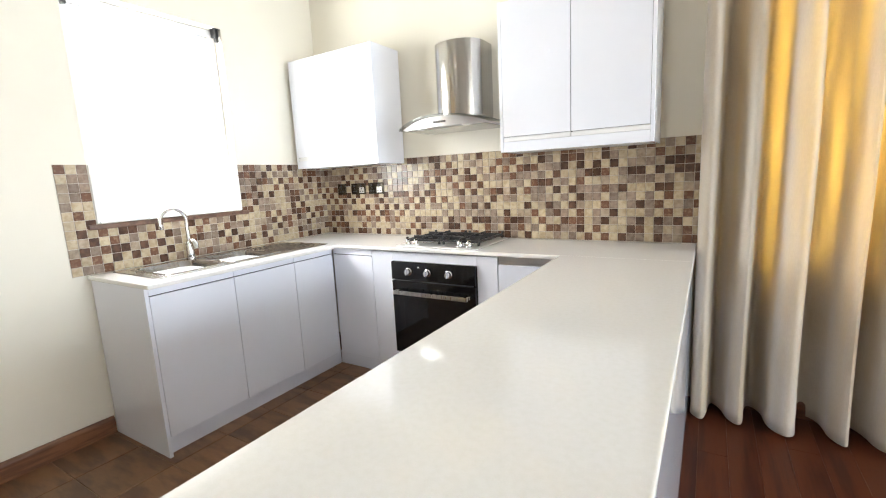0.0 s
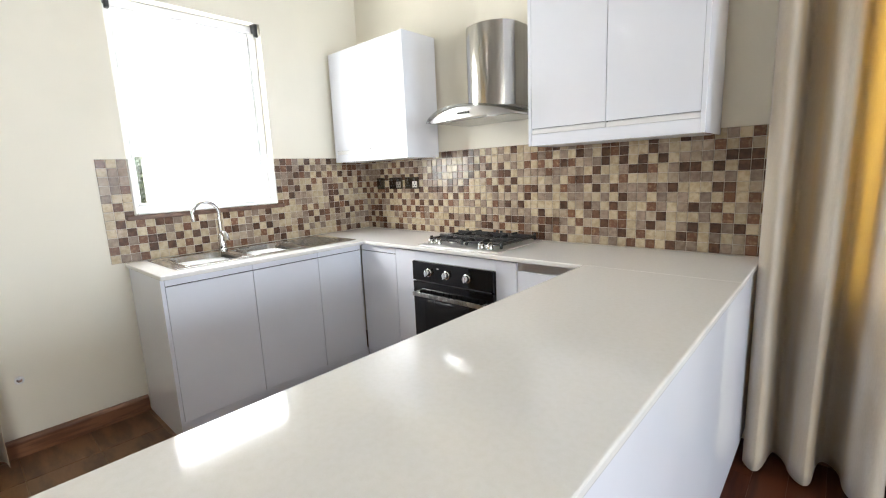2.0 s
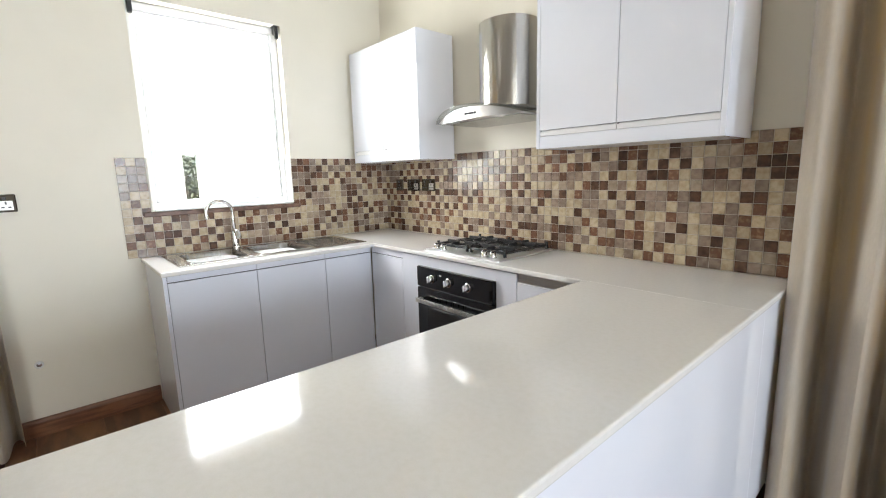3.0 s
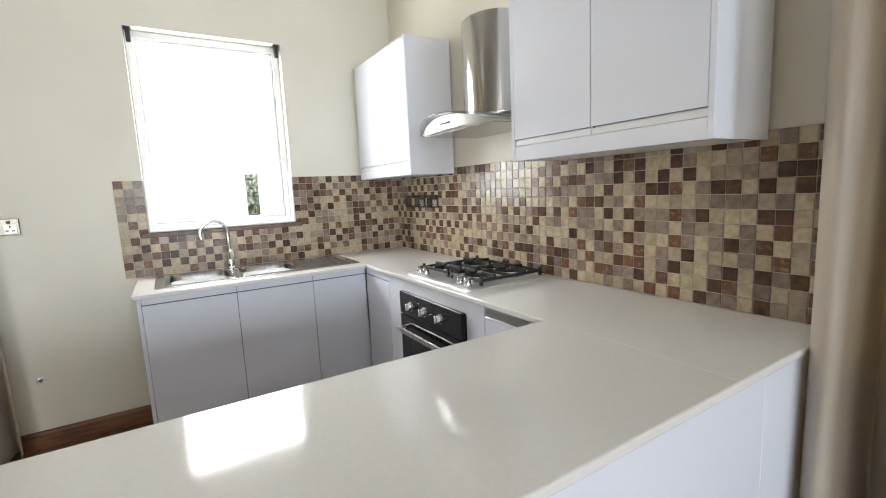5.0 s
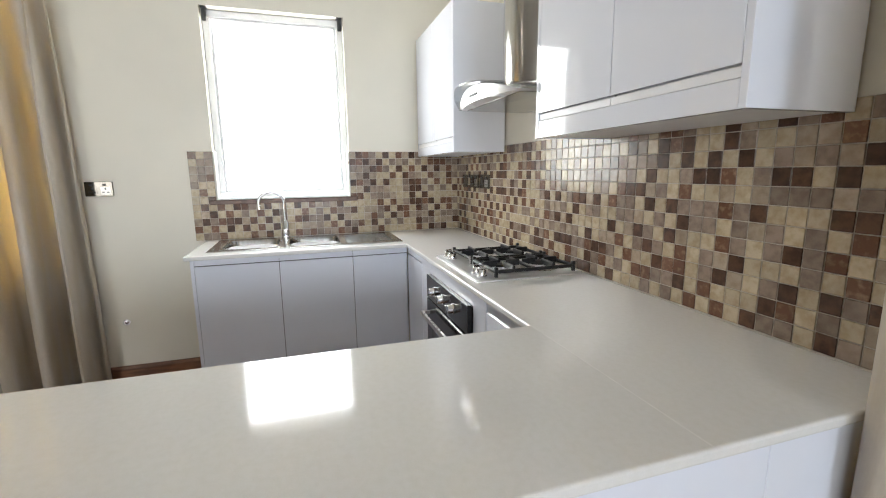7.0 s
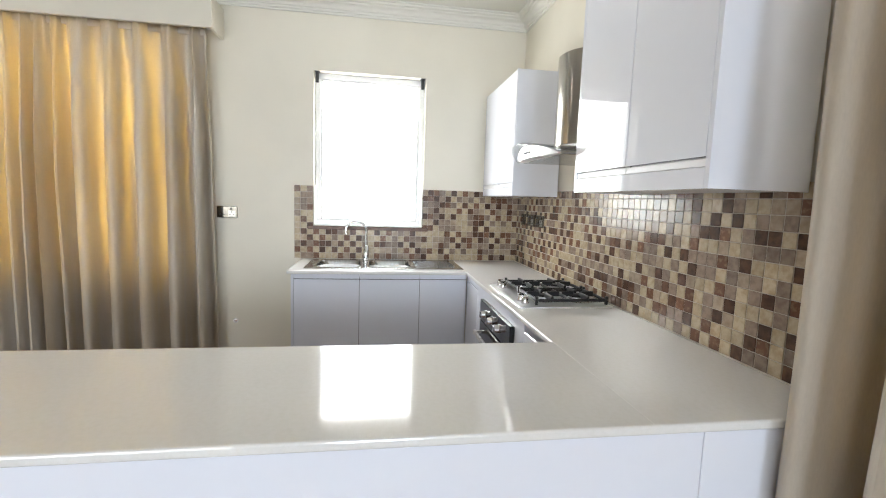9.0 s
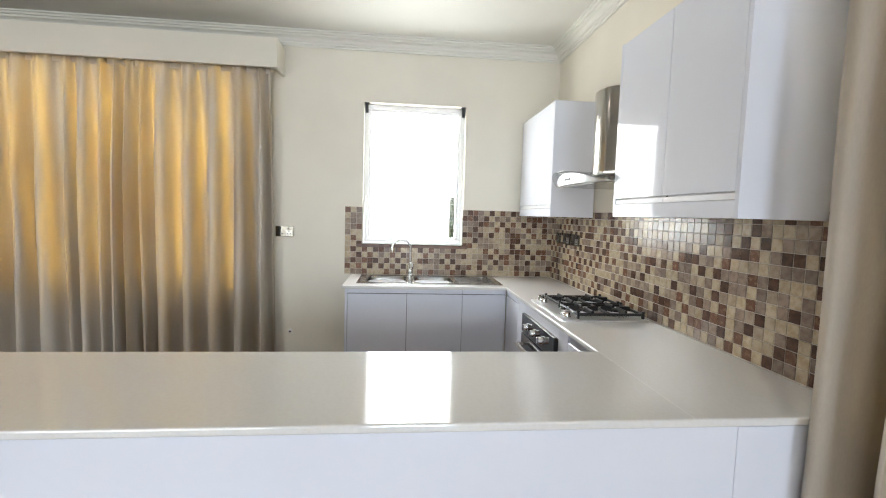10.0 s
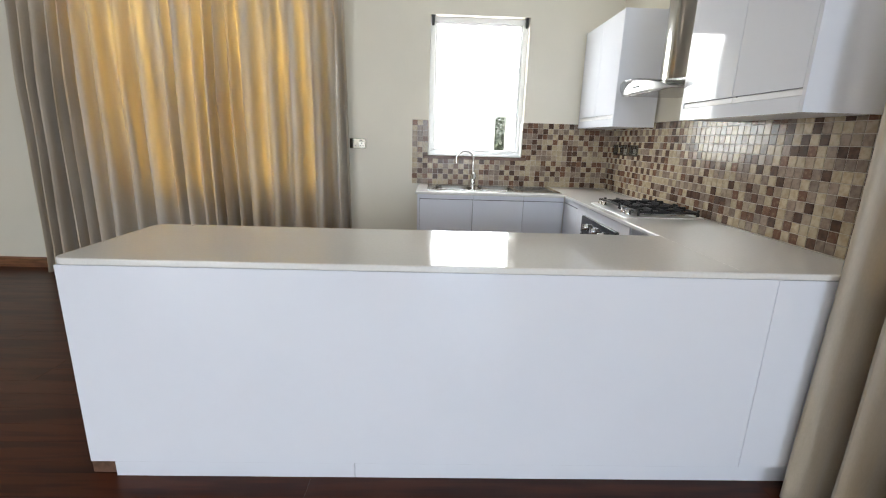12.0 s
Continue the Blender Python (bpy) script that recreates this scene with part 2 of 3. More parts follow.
def slab(xs, ys, z0, z1, keep, bevel=0.004, seg=2):
    """A flat slab over the cells of a grid that keep(i, j) names, with its outer edges eased."""
    bm = bmesh.new()
    grid = {}

    def at(i, j):
        if (i, j) not in grid:
            grid[i, j] = bm.verts.new((xs[i], ys[j], z0))
        return grid[i, j]
    for i in range(len(xs) - 1):
        for j in range(len(ys) - 1):
            if keep(i, j):
                bm.faces.new((at(i, j), at(i + 1, j), at(i + 1, j + 1), at(i, j + 1)))
    r = bmesh.ops.extrude_face_region(bm, geom=list(bm.faces))
    for v in r["geom"]:
        if isinstance(v, bmesh.types.BMVert):
            v.co.z = z1
    bmesh.ops.recalc_face_normals(bm, faces=bm.faces)
    bmesh.ops.dissolve_limit(bm, angle_limit=0.02, verts=bm.verts, edges=bm.edges)
    if bevel:
        es = [e for e in bm.edges if len(e.link_faces) == 2 and e.calc_face_angle() > 1.0]
        bmesh.ops.bevel(bm, geom=es, offset=bevel, segments=seg, profile=0.5, affect="EDGES")
    return bm


def structure(name, bm, mat, label, category):
    return tagged(part(name, bm, mat), label, category, kind="structure")


# ---- the shell of the room ----
ROOM_X, ROOM_Y, HIGH = 10.0, -8.8, 2.88
TOP = HIGH + 0.15


def wall_with_openings(name, length, m, openings, label):
    """A wall 0.2 m thick along local x, its inner face at local y = 0, pierced by openings (x0, x1, z0, z1)."""
    xs = sorted({0.0, length, *(v for o in openings for v in o[:2])})
    zs = sorted({0.0, TOP, *(v for o in openings for v in o[2:])})

    def solid(i, j):
        cx, cz = (xs[i] + xs[i + 1]) / 2, (zs[j] + zs[j + 1]) / 2
        return not any(o[0] < cx < o[1] and o[2] < cz < o[3] for o in openings)
    bm = slab(xs, zs, 0, 0.2, solid, 0)
    ob = structure(name, bm, wall_paint, label, "wall")
    ob.matrix_world = m @ Matrix.Rotation(radians(90), 4, "X") @ Matrix.Translation((0, 0, -0.2))
    return ob


WIN = (-1.685, -0.815, 1.165, 2.36)          # sink window: y0, y1, z0, z1
GARDEN = (-4.75, -2.65, 0.8, 2.52)
TERRACE = (3.06, 4.4, 0.8, 2.52)
# The next two openings are unseen, added to bring light from the east.
FILL_SOUTH = (-7.4, -3.4, 0.2, 2.6)
FILL_NORTH = (-1.9, -0.3, 0.75, 2.65)
# local x of the sink wall runs from the south end to the north corner
wall_west = wall_with_openings("wall_west", -ROOM_Y + 0.2, pose(0, ROOM_Y, 0, 0, 0, 90),
                               [(WIN[0] - ROOM_Y, WIN[1] - ROOM_Y, WIN[2], WIN[3]), (GARDEN[0] - ROOM_Y, GARDEN[1] - ROOM_Y, GARDEN[2], GARDEN[3])],
                               "cream painted wall with the sink window")
wall_north = wall_with_openings("wall_north", ROOM_X, pose(0, 0, 0), [(TERRACE[0], TERRACE[1], TERRACE[2], TERRACE[3])],
                                "cream painted wall behind the hob and curtain")
wall_east = wall_with_openings("wall_east", -ROOM_Y, pose(ROOM_X, 0, 0, 0, 0, -90), [(-FILL_SOUTH[1], -FILL_SOUTH[0], FILL_SOUTH[2], FILL_SOUTH[3]), (-FILL_NORTH[1], -FILL_NORTH[0], FILL_NORTH[2], FILL_NORTH[3])],
                               "cream painted wall out of view with two added windows")
wall_south = wall_with_openings("wall_south", ROOM_X, pose(ROOM_X, ROOM_Y, 0, 0, 0, 180), [], "plain cream painted wall")
structure("ceiling", box(-0.2, ROOM_X + 0.2, ROOM_Y - 0.2, 0.2, HIGH, HIGH + 0.12), ceiling_paint, "flat white painted plaster ceiling", "ceiling")
structure("floor", box(-0.2, ROOM_X + 0.2, ROOM_Y - 0.2, 0.2, -0.15, -0.006), floor_grout, "dark brown timber and wood effect tile floor", "floor")


def cornice(name, length, m):
    """A stepped plaster cornice along local x, its back on local y = 0."""
    prof = [(0, -0.105), (-0.012, -0.105), (-0.012, -0.09), (-0.022, -0.088), (-0.026, -0.075), (-0.036, -0.072), (-0.042, -0.055), (-0.055, -0.045),
            (-0.072, -0.04), (-0.076, -0.028), (-0.092, -0.025), (-0.095, -0.012), (-0.11, -0.01), (-0.11, 0), (0, 0)]
    bm = bmesh.new()
    rings(bm, [[(x, y, HIGH + z) for y, z in prof] for x in (0, length)])
    ob = structure(name, bm, ceiling_paint, "white stepped plaster cornice below the ceiling", "cornice")
    ob.matrix_world = m


cornice("trim_cornice_west", -ROOM_Y, pose(0.001, ROOM_Y, 0, 0, 0, 90))
cornice("trim_cornice_north", ROOM_X, pose(0, -0.001, 0))
cornice("trim_cornice_east", -ROOM_Y, pose(ROOM_X - 0.001, 0, 0, 0, 0, -90))
cornice("trim_cornice_south", ROOM_X, pose(ROOM_X, ROOM_Y + 0.001, 0, 0, 0, 180))


def skirting(name, length, m):
    prof = [(0.001, 0), (-0.022, 0), (-0.022, 0.078), (-0.017, 0.09), (-0.008, 0.096), (0.001, 0.096)]
    bm = bmesh.new()
    rings(bm, [[(x, y, z) for y, z in prof] for x in (0, length)])
    ob = structure(name, bm, skirting_wood, "varnished brown wooden skirting board along the wall", "skirting board")
    ob.matrix_world = m


skirting("baseboard_west", -ROOM_Y - 1.765, pose(0, ROOM_Y, 0, 0, 0, 90))
skirting("baseboard_north", ROOM_X - 2.79, pose(2.79, 0, 0))
skirting("baseboard_east", -ROOM_Y, pose(ROOM_X, 0, 0, 0, 0, -90))
skirting("baseboard_south", ROOM_X, pose(ROOM_X, ROOM_Y, 0, 0, 0, 180))


def window_unit(name, w, h, m, label, mullions=0, fw=0.05):
    """A white frame with glass, centre of its foot at the origin, in the plane local y = 0."""
    win = thing(name, m, label, "window", kind="structure")
    for n, b in (("window_sill", (-w / 2, w / 2, -0.03, 0.03, 0, fw)), ("window_head", (-w / 2, w / 2, -0.03, 0.03, h - fw, h)),
                 ("window_frame", (-w / 2, -w / 2 + fw, -0.03, 0.03, fw, h - fw)), ("window_frame", (w / 2 - fw, w / 2, -0.03, 0.03, fw, h - fw))):
        part(n, box(*b, bevel=0.004), window_white, win)
    n = mullions + 1
    step = (w - 2 * fw) / n
    for k in range(n):
        x0, x1 = -w / 2 + fw + k * step, -w / 2 + fw + (k + 1) * step
        if k:
            part("mullion", box(x0 - 0.02, x0 + 0.02, -0.025, 0.025, fw, h - fw, 0.003), window_white, win)
        bead = bmesh.new()
        for b in ((x0 + 0.002, x1 - 0.002, fw, fw + 0.014), (x0 + 0.002, x1 - 0.002, h - fw - 0.014, h - fw), (x0 + 0.002, x0 + 0.016, fw, h - fw), (x1 - 0.016, x1 - 0.002, fw, h - fw)):
            add_box(bead, b[0], b[1], -0.022, 0.02, b[2], b[3], 0.002)
        part("glazing_bead", bead, window_white, win)
        pane = part("pane", box(x0 + 0.004, x1 - 0.004, -0.003, 0.003, fw, h - fw), pane_glass, win, "clear glass")
        pane.visible_shadow = False
    return win


window_unit("window_1", WIN[1] - WIN[0], WIN[3] - WIN[2], pose(-0.105, (WIN[0] + WIN[1]) / 2, WIN[2], 0, 0, 90), "white aluminium framed window above the sink", fw=0.045)
window_unit("window_2", GARDEN[1] - GARDEN[0], GARDEN[3] - GARDEN[2], pose(-0.12, (GARDEN[0] + GARDEN[1]) / 2, GARDEN[2], 0, 0, 90), "white framed window behind the curtain", 1)
window_unit("window_3", TERRACE[1] - TERRACE[0], TERRACE[3] - TERRACE[2], pose((TERRACE[0] + TERRACE[1]) / 2, 0.12, TERRACE[2]), "white framed window behind the curtain", 1)
window_unit("window_4", 4.0, FILL_SOUTH[3] - FILL_SOUTH[2], pose(ROOM_X + 0.12, (FILL_SOUTH[0] + FILL_SOUTH[1]) / 2, FILL_SOUTH[2], 0, 0, 90), "added white framed window out of view for fill daylight", 3)
window_unit("window_5", 1.6, FILL_NORTH[3] - FILL_NORTH[2], pose(ROOM_X + 0.12, (FILL_NORTH[0] + FILL_NORTH[1]) / 2, FILL_NORTH[2], 0, 0, 90), "added white framed window out of view for bluish fill", 1)

# unfinished plaster on the lower reveals, where the tiling ends, and the trim below the opening
for k, y in enumerate((WIN[0], WIN[1])):
    s = 1 if k == 0 else -1
    structure("trim_reveal_%d" % (k + 1), box(-0.07, 0.012, min(y, y + s * 0.012), max(y, y + s * 0.012), WIN[2] + 0.002, 1.478, 0.003),
              plaster_rough, "rough white plaster edge with mortar specks beside the window", "window reveal")
structure("trim_sill", box(-0.07, 0.02, WIN[0] + 0.0125, WIN[1] - 0.0125, WIN[2], WIN[2] + 0.012, 0.003), window_white, "white ledge inside the window opening", "window ledge")
structure("trim_sill_edge", box(0.003, 0.019, WIN[0] - 0.045, WIN[1] + 0.045, WIN[2] - 0.03, WIN[2] - 0.002, 0.004), brown_trim, "red brown tile strip below the window", "tile trim")

# ---- outside ----
structure("ground", box(-60, 60, -60, 60, -0.4, -0.3), grass_green, "dry green garden grass around the house", "grass")


# Made-up high wall whose white stands in for the overbright outdoors.
facade = thing("white_view_wall", pose(-6.0, 0, -0.3), "made-up tall white wall standing in for the overbright view, with a narrow passage", "house")
bm = slab([-16, -0.27, -0.02, 12], [0, 2.12, 5.4], 0, 0.16, lambda i, j: not (i == 1 and j == 0), 0)
bm.transform(pose(-0.16, 0, 0, 0, 0, 0) @ Matrix(((0, 0, 1, 0), (1, 0, 0, 0), (0, 1, 0, 0), (0, 0, 0, 1))))
part("wall", bm, view_white, facade)
part("coping", box(-0.3, 0.12, -16, 12, 5.4, 5.5, 0.02), roof_tile, facade, "pale clay coping")


def tree(name, x, y, high, spread, seed, label):
    rng = random.Random(seed)
    t = thing(name, pose(x, y, -0.3), label, "tree")
    bm = bmesh.new()
    add_tube(bm, [(0, 0, 0), (0.05, 0.02, high * 0.3), (0.0, 0.08, high * 0.75)], [0.12, 0.09, 0.03], 8)
    for k in range(5):
        a = k * 1.3
        add_tube(bm, [(0.03, 0.03, high * (0.25 + 0.08 * k)), (spread * 0.5 * math.cos(a), spread * 0.5 * math.sin(a), high * (0.5 + 0.08 * k))], [0.04, 0.015], 6)
    part("trunk", bm, bark, t)
    bm = bmesh.new()
    for k in range(1400):
        a, r = rng.uniform(0, 6.283), spread * math.sqrt(rng.random())
        z = high * rng.uniform(0.12, 1.0)
        r *= 0.6 + 0.4 * math.sin(z / high * 3.0)
        c = Vector((r * math.cos(a), r * math.sin(a), z))
        d = Vector((rng.gauss(0, 1), rng.gauss(0, 1), rng.gauss(0, 1))).normalized() * 0.11
        e = d.orthogonal().normalized() * 0.05
        bm.faces.new([bm.verts.new(p) for p in (c - d, c + e, c + d, c - e)])
    part("crown", bm, leaf_green, t)


tree("tree", -17, 2.0, 2.6, 1.5, 3, "dark green garden tree seen between the houses")
tree("tree", -15, 0.4, 1.5, 1.2, 5, "low green garden bush seen between the houses")
tree("tree", -19, 4.2, 3.0, 1.8, 9, "dark green garden tree seen between the houses")


for dx, dy in DOWNLIGHTS:
    dl = thing("downlight_fitting", pose(dx, dy, HIGH), "small recessed chrome ceiling downlight", "ceiling light", "ceiling downlights")
    part("ring", lathe([(0.052, -0.0005), (0.056, -0.006), (0.048, -0.010), (0.046, -0.0005)], 24), chrome, dl, smooth=True)


# ---- worktops ----
CT, CB = 0.9, 0.876
SINK = (0.075, 0.545, -1.68, -0.56)      # rim: x0, x1, y0, y1
BOWLS = ((0.135, 0.50, -1.615, -1.30), (0.135, 0.50, -1.245, -0.935))
EDGE_X, EDGE_Y = 0.632, -0.558
PEN_X0, PEN_X1, PEN_Y0 = 2.173, 2.772, -2.9
xs = [0.012, SINK[0] + 0.02, SINK[1] - 0.02, EDGE_X, PEN_X1]
ys = [-1.775, SINK[2] + 0.02, SINK[3] - 0.02, EDGE_Y, -0.012]
worktop = part("worktop", slab(xs, ys, CB, CT, lambda i, j: (j == 3 or i < 3) and not (i == 1 and j == 1), 0.006, 3), quartz)
tagged(worktop, "polished cream quartz worktop with sink and hob", "worktop")
bm = slab([PEN_X0, PEN_X1], [PEN_Y0, EDGE_Y + 0.0055], CB, CT, lambda i, j: True, 0)
es = [e for e in bm.edges if abs(e.verts[0].co.z - e.verts[1].co.z) > 0.01 and e.verts[0].co.y < -2]
bmesh.ops.bevel(bm, geom=es, offset=0.045, segments=6, profile=0.5, affect="EDGES")
es = [e for e in bm.edges if e.calc_face_angle() > 1.0 and min(v.co.y for v in e.verts) < EDGE_Y]
bmesh.ops.bevel(bm, geom=es, offset=0.006, segments=3, profile=0.5, affect="EDGES")
bar = tagged(part("peninsula_worktop", bm, quartz), "polished cream quartz breakfast bar worktop", "worktop")
part("joint", box(PEN_X0 + 0.004, PEN_X1 - 0.006, EDGE_Y + 0.0035, EDGE_Y + 0.0065, CT - 0.002, CT + 0.0003), joint_resin, bar, "pale resin joint line")


# ---- base cabinets: width along local x, front at local y = 0, facing -y ----
def base_unit(m, w, depth, doors, label, name="base_cabinet", side=(), open_grip=False):
    u = thing(name, m, label, "cabinet", "base cabinets")
    part("body", box(0.001, w - 0.001, 0.021, depth, 0.10, CB - 0.002, 0.001), carcass_white, u)
    part("grip_channel", box(0.002, w - 0.002, 0.006 if open_grip else 0.0135, 0.0205, 0.82, CB - 0.004, 0.001), alu if open_grip else shadow_gap, u, "aluminium grip channel" if open_grip else "dark strip for the shade in the gap")
    if not open_grip:
        part("rail", box(0.001, w - 0.001, 0.0015, 0.02, 0.833, CB - 0.003, 0.0015), gloss_white, u)
    part("gap", box(0.0, w, 0.012, 0.0205, 0.105, 0.846), shadow_gap, u, "dark strip for the shade in the gap")
    x = 0.0015
    for d in doors:
        part("door", box(x, x + d, 0, 0.0195, 0.104, 0.828, 0.0012), gloss_white, u)
        x += d
    for x0 in side:
        part("side_panel", box(x0, x0 + 0.018, 0.001, depth, 0.0, CB - 0.001, 0.001), gloss_white, u)
    return u


FX = 0.56                                   # front plane of the sink cabinets
for k, (a, b) in enumerate(((-1.742, -1.300), (-1.300, -0.878), (-0.878, -0.5395))):
    base_unit(pose(FX, a, 0, 0, 0, 90), b - a, FX - 0.015, [b - a - 0.003],
              ("white gloss handleless cabinet at the open end of the sink run", "white gloss handleless cabinet below the sink", "narrow white gloss handleless corner cabinet")[k],
              side=(-0.0185,) if k == 0 else ())
FY = -0.538
base_unit(pose(0.566, FY, 0), 0.35, -FY - 0.012, [0.347], "narrow white gloss cabinet between corner and oven")

# oven housing and drawer unit beside it
ov = thing("oven_housing", pose(0.918, FY, 0), "white gloss built-in oven housing below the hob", "cabinet")
part("filler_panel", box(0.0, 0.168, 0, 0.02, 0.104, 0.868, 0.001), gloss_white, ov)
part("filler_panel", box(0.774, 0.90, 0, 0.02, 0.104, 0.868, 0.001), gloss_white, ov)
part("top_panel", box(0.169, 0.773, 0, 0.02, 0.812, 0.868, 0.001), gloss_white, ov)
part("bottom_panel", box(0.169, 0.773, 0, 0.02, 0.104, 0.208, 0.001), gloss_white, ov)
part("body", box(0.0, 0.90, 0.14, 0.50, 0.1, 0.866), carcass_white, ov)
base_unit(pose(1.822, FY, 0), 0.345, -FY - 0.012, [0.342], "white gloss cabinet with an aluminium grip channel", open_grip=True)

for nm, b, lab in (("plinth", (FX - 0.055, FX - 0.04, -1.742, -0.50), "white plinth board below the sink cabinets"),
                   ("plinth", (FX - 0.04, 2.19, FY + 0.04, FY + 0.055), "white plinth board below the oven run")):
    tagged(part(nm, box(*b, 0, 0.098, 0.001), gloss_white), lab, "plinth")


# ---- oven ----
def oven(m):
    o = thing("oven", m, "black built-in oven with steel handle and three knobs", "oven")
    w = 0.597
    part("body", box(0.01, w - 0.01, 0.022, 0.13, 0.005, 0.592), black_enamel, o)
    part("control_panel", box(0, w, 0, 0.022, 0.487, 0.6, 0.002, 2), black_glass, o)
    part("panel_trim", box(0.004, w - 0.004, 0.001, 0.02, 0.6005, 0.604, 0.001), black_enamel, o)
    d = part("door", box(0, w, 0, 0.022, 0, 0.478, 0.003, 2), black_glass, o, "black glass drop-down door")
    part("door_window", box(0.09, w - 0.09, -0.0015, 0.0, 0.08, 0.37, 0.0005), dark_window, d, "dark tinted glass window")
    part("vent", box(0.02, w - 0.02, 0.006, 0.02, 0.4785, 0.4865), shadow_gap, o)
    h = part("handle", box(0.035, w - 0.035, -0.047, -0.033, 0.400, 0.424, 0.003, 2), steel, d, "flat steel bar handle")
    for x in (0.035, w - 0.053):
        part("bracket", box(x, x + 0.018, -0.034, 0.0, 0.403, 0.421, 0.002), steel, d)
    for x in (0.135, 0.275, 0.425):
        k = part("knob", lathe([(0.024, 0), (0.024, 0.004), (0.02, 0.006), (0.018, 0.024), (0.016, 0.027)], 24), chrome, o, "round chrome knob", smooth=True)
        k.matrix_basis = pose(x, -0.0005, 0.543, 90)
        part("grip", box(-0.0045, 0.0045, -0.018, 0.018, 0.0265, 0.036, 0.002), chrome, k)
    part("lamp_icon", box(0.2, 0.215, -0.0006, 0, 0.57, 0.575), white_plastic, o)
    return o


oven(pose(1.09, FY - 0.022, 0.209))


# ---- hob ----
def burner(parent, x, y, r):
    b = part("burner", lathe([(r * 1.25, 0.0), (r * 1.2, 0.008), (r * 0.95, 0.012), (r * 0.95, 0.018)], 24, x, y), alu, parent, "aluminium burner ring", smooth=True)
    part("burner_cap", lathe([(r * 0.9, 0.018), (r * 0.92, 0.024), (r * 0.8, 0.028), (0.001, 0.029)], 24, x, y), cast_iron, b, "black enamel cap", smooth=True)


def hob(m):
    h = thing("gas_hob", m, "stainless steel four burner gas hob with black grates", "hob")
    bm = bmesh.new()
    rings(bm, [round_rect(0, 0.58, 0, 0.475, 0, 0.012), round_rect(0, 0.58, 0, 0.475, 0.006, 0.012), round_rect(0.012, 0.568, 0.012, 0.463, 0.010, 0.01),
               round_rect(0.02, 0.56, 0.02, 0.455, 0.007, 0.01)])
    part("plate", bm, hood_steel, h)
    for x, y, r in ((0.15, 0.17, 0.027), (0.15, 0.35, 0.036), (0.43, 0.17, 0.036), (0.43, 0.35, 0.048)):
        part("drip_ring", lathe([(r * 1.7, 0.0068), (r * 1.6, 0.0095), (r * 1.3, 0.0095)], 24, x, y), steel, h, smooth=True)
        b = burner(h, x, y, r)
    for ob in list(h.children):
        if ob.name.startswith("burner"):
            ob.location.z = 0.0085
    for x0, x1 in ((0.025, 0.28), (0.30, 0.555)):
        g = bmesh.new()
        y0, y1, z0, z1 = 0.085, 0.455, 0.024, 0.038
        cx = (x0 + x1) / 2
        for b in ((x0, x1, y0, y0 + 0.014), (x0, x1, y1 - 0.014, y1), (x0, x0 + 0.014, y0 + 0.014, y1 - 0.014), (x1 - 0.014, x1, y0 + 0.014, y1 - 0.014),
                  (x0 + 0.014, x1 - 0.014, 0.259, 0.275)):
            add_box(g, *b, z0, z1, 0.003)
        for y in (0.17, 0.355):
            for b in ((x0 + 0.005, cx - 0.022, y - 0.007, y + 0.007), (cx + 0.022, x1 - 0.005, y - 0.007, y + 0.007),
                      (cx - 0.007, cx + 0.007, y - 0.085, y - 0.022), (cx - 0.007, cx + 0.007, y + 0.022, y + 0.085)):
                add_box(g, *b, z0 + 0.001, z1 + 0.013, 0.003)
        for x in (x0 + 0.006, x1 - 0.006):
            for y in (y0 + 0.006, y1 - 0.006):
                add_box(g, x - 0.006, x + 0.006, y - 0.006, y + 0.006, 0.0088, z0 + 0.004)
                add_box(g, x - 0.007, x + 0.007, y - 0.007, y + 0.007, z1 - 0.002, z1 + 0.012, 0.002)
        part("grate", g, cast_iron, h, "black cast iron pan support")
    for x in (0.065, 0.125, 0.445, 0.505):
        k = part("knob", lathe([(0.021, 0.008), (0.021, 0.012), (0.017, 0.014), (0.0155, 0.034), (0.014, 0.036)], 20, x, 0.048), chrome, h, "chrome control knob", smooth=True)
        part("grip", box(x - 0.004, x + 0.004, 0.032, 0.064, 0.0355, 0.046, 0.002), chrome, k)
    return h


hob(pose(1.10, -0.512, CT))


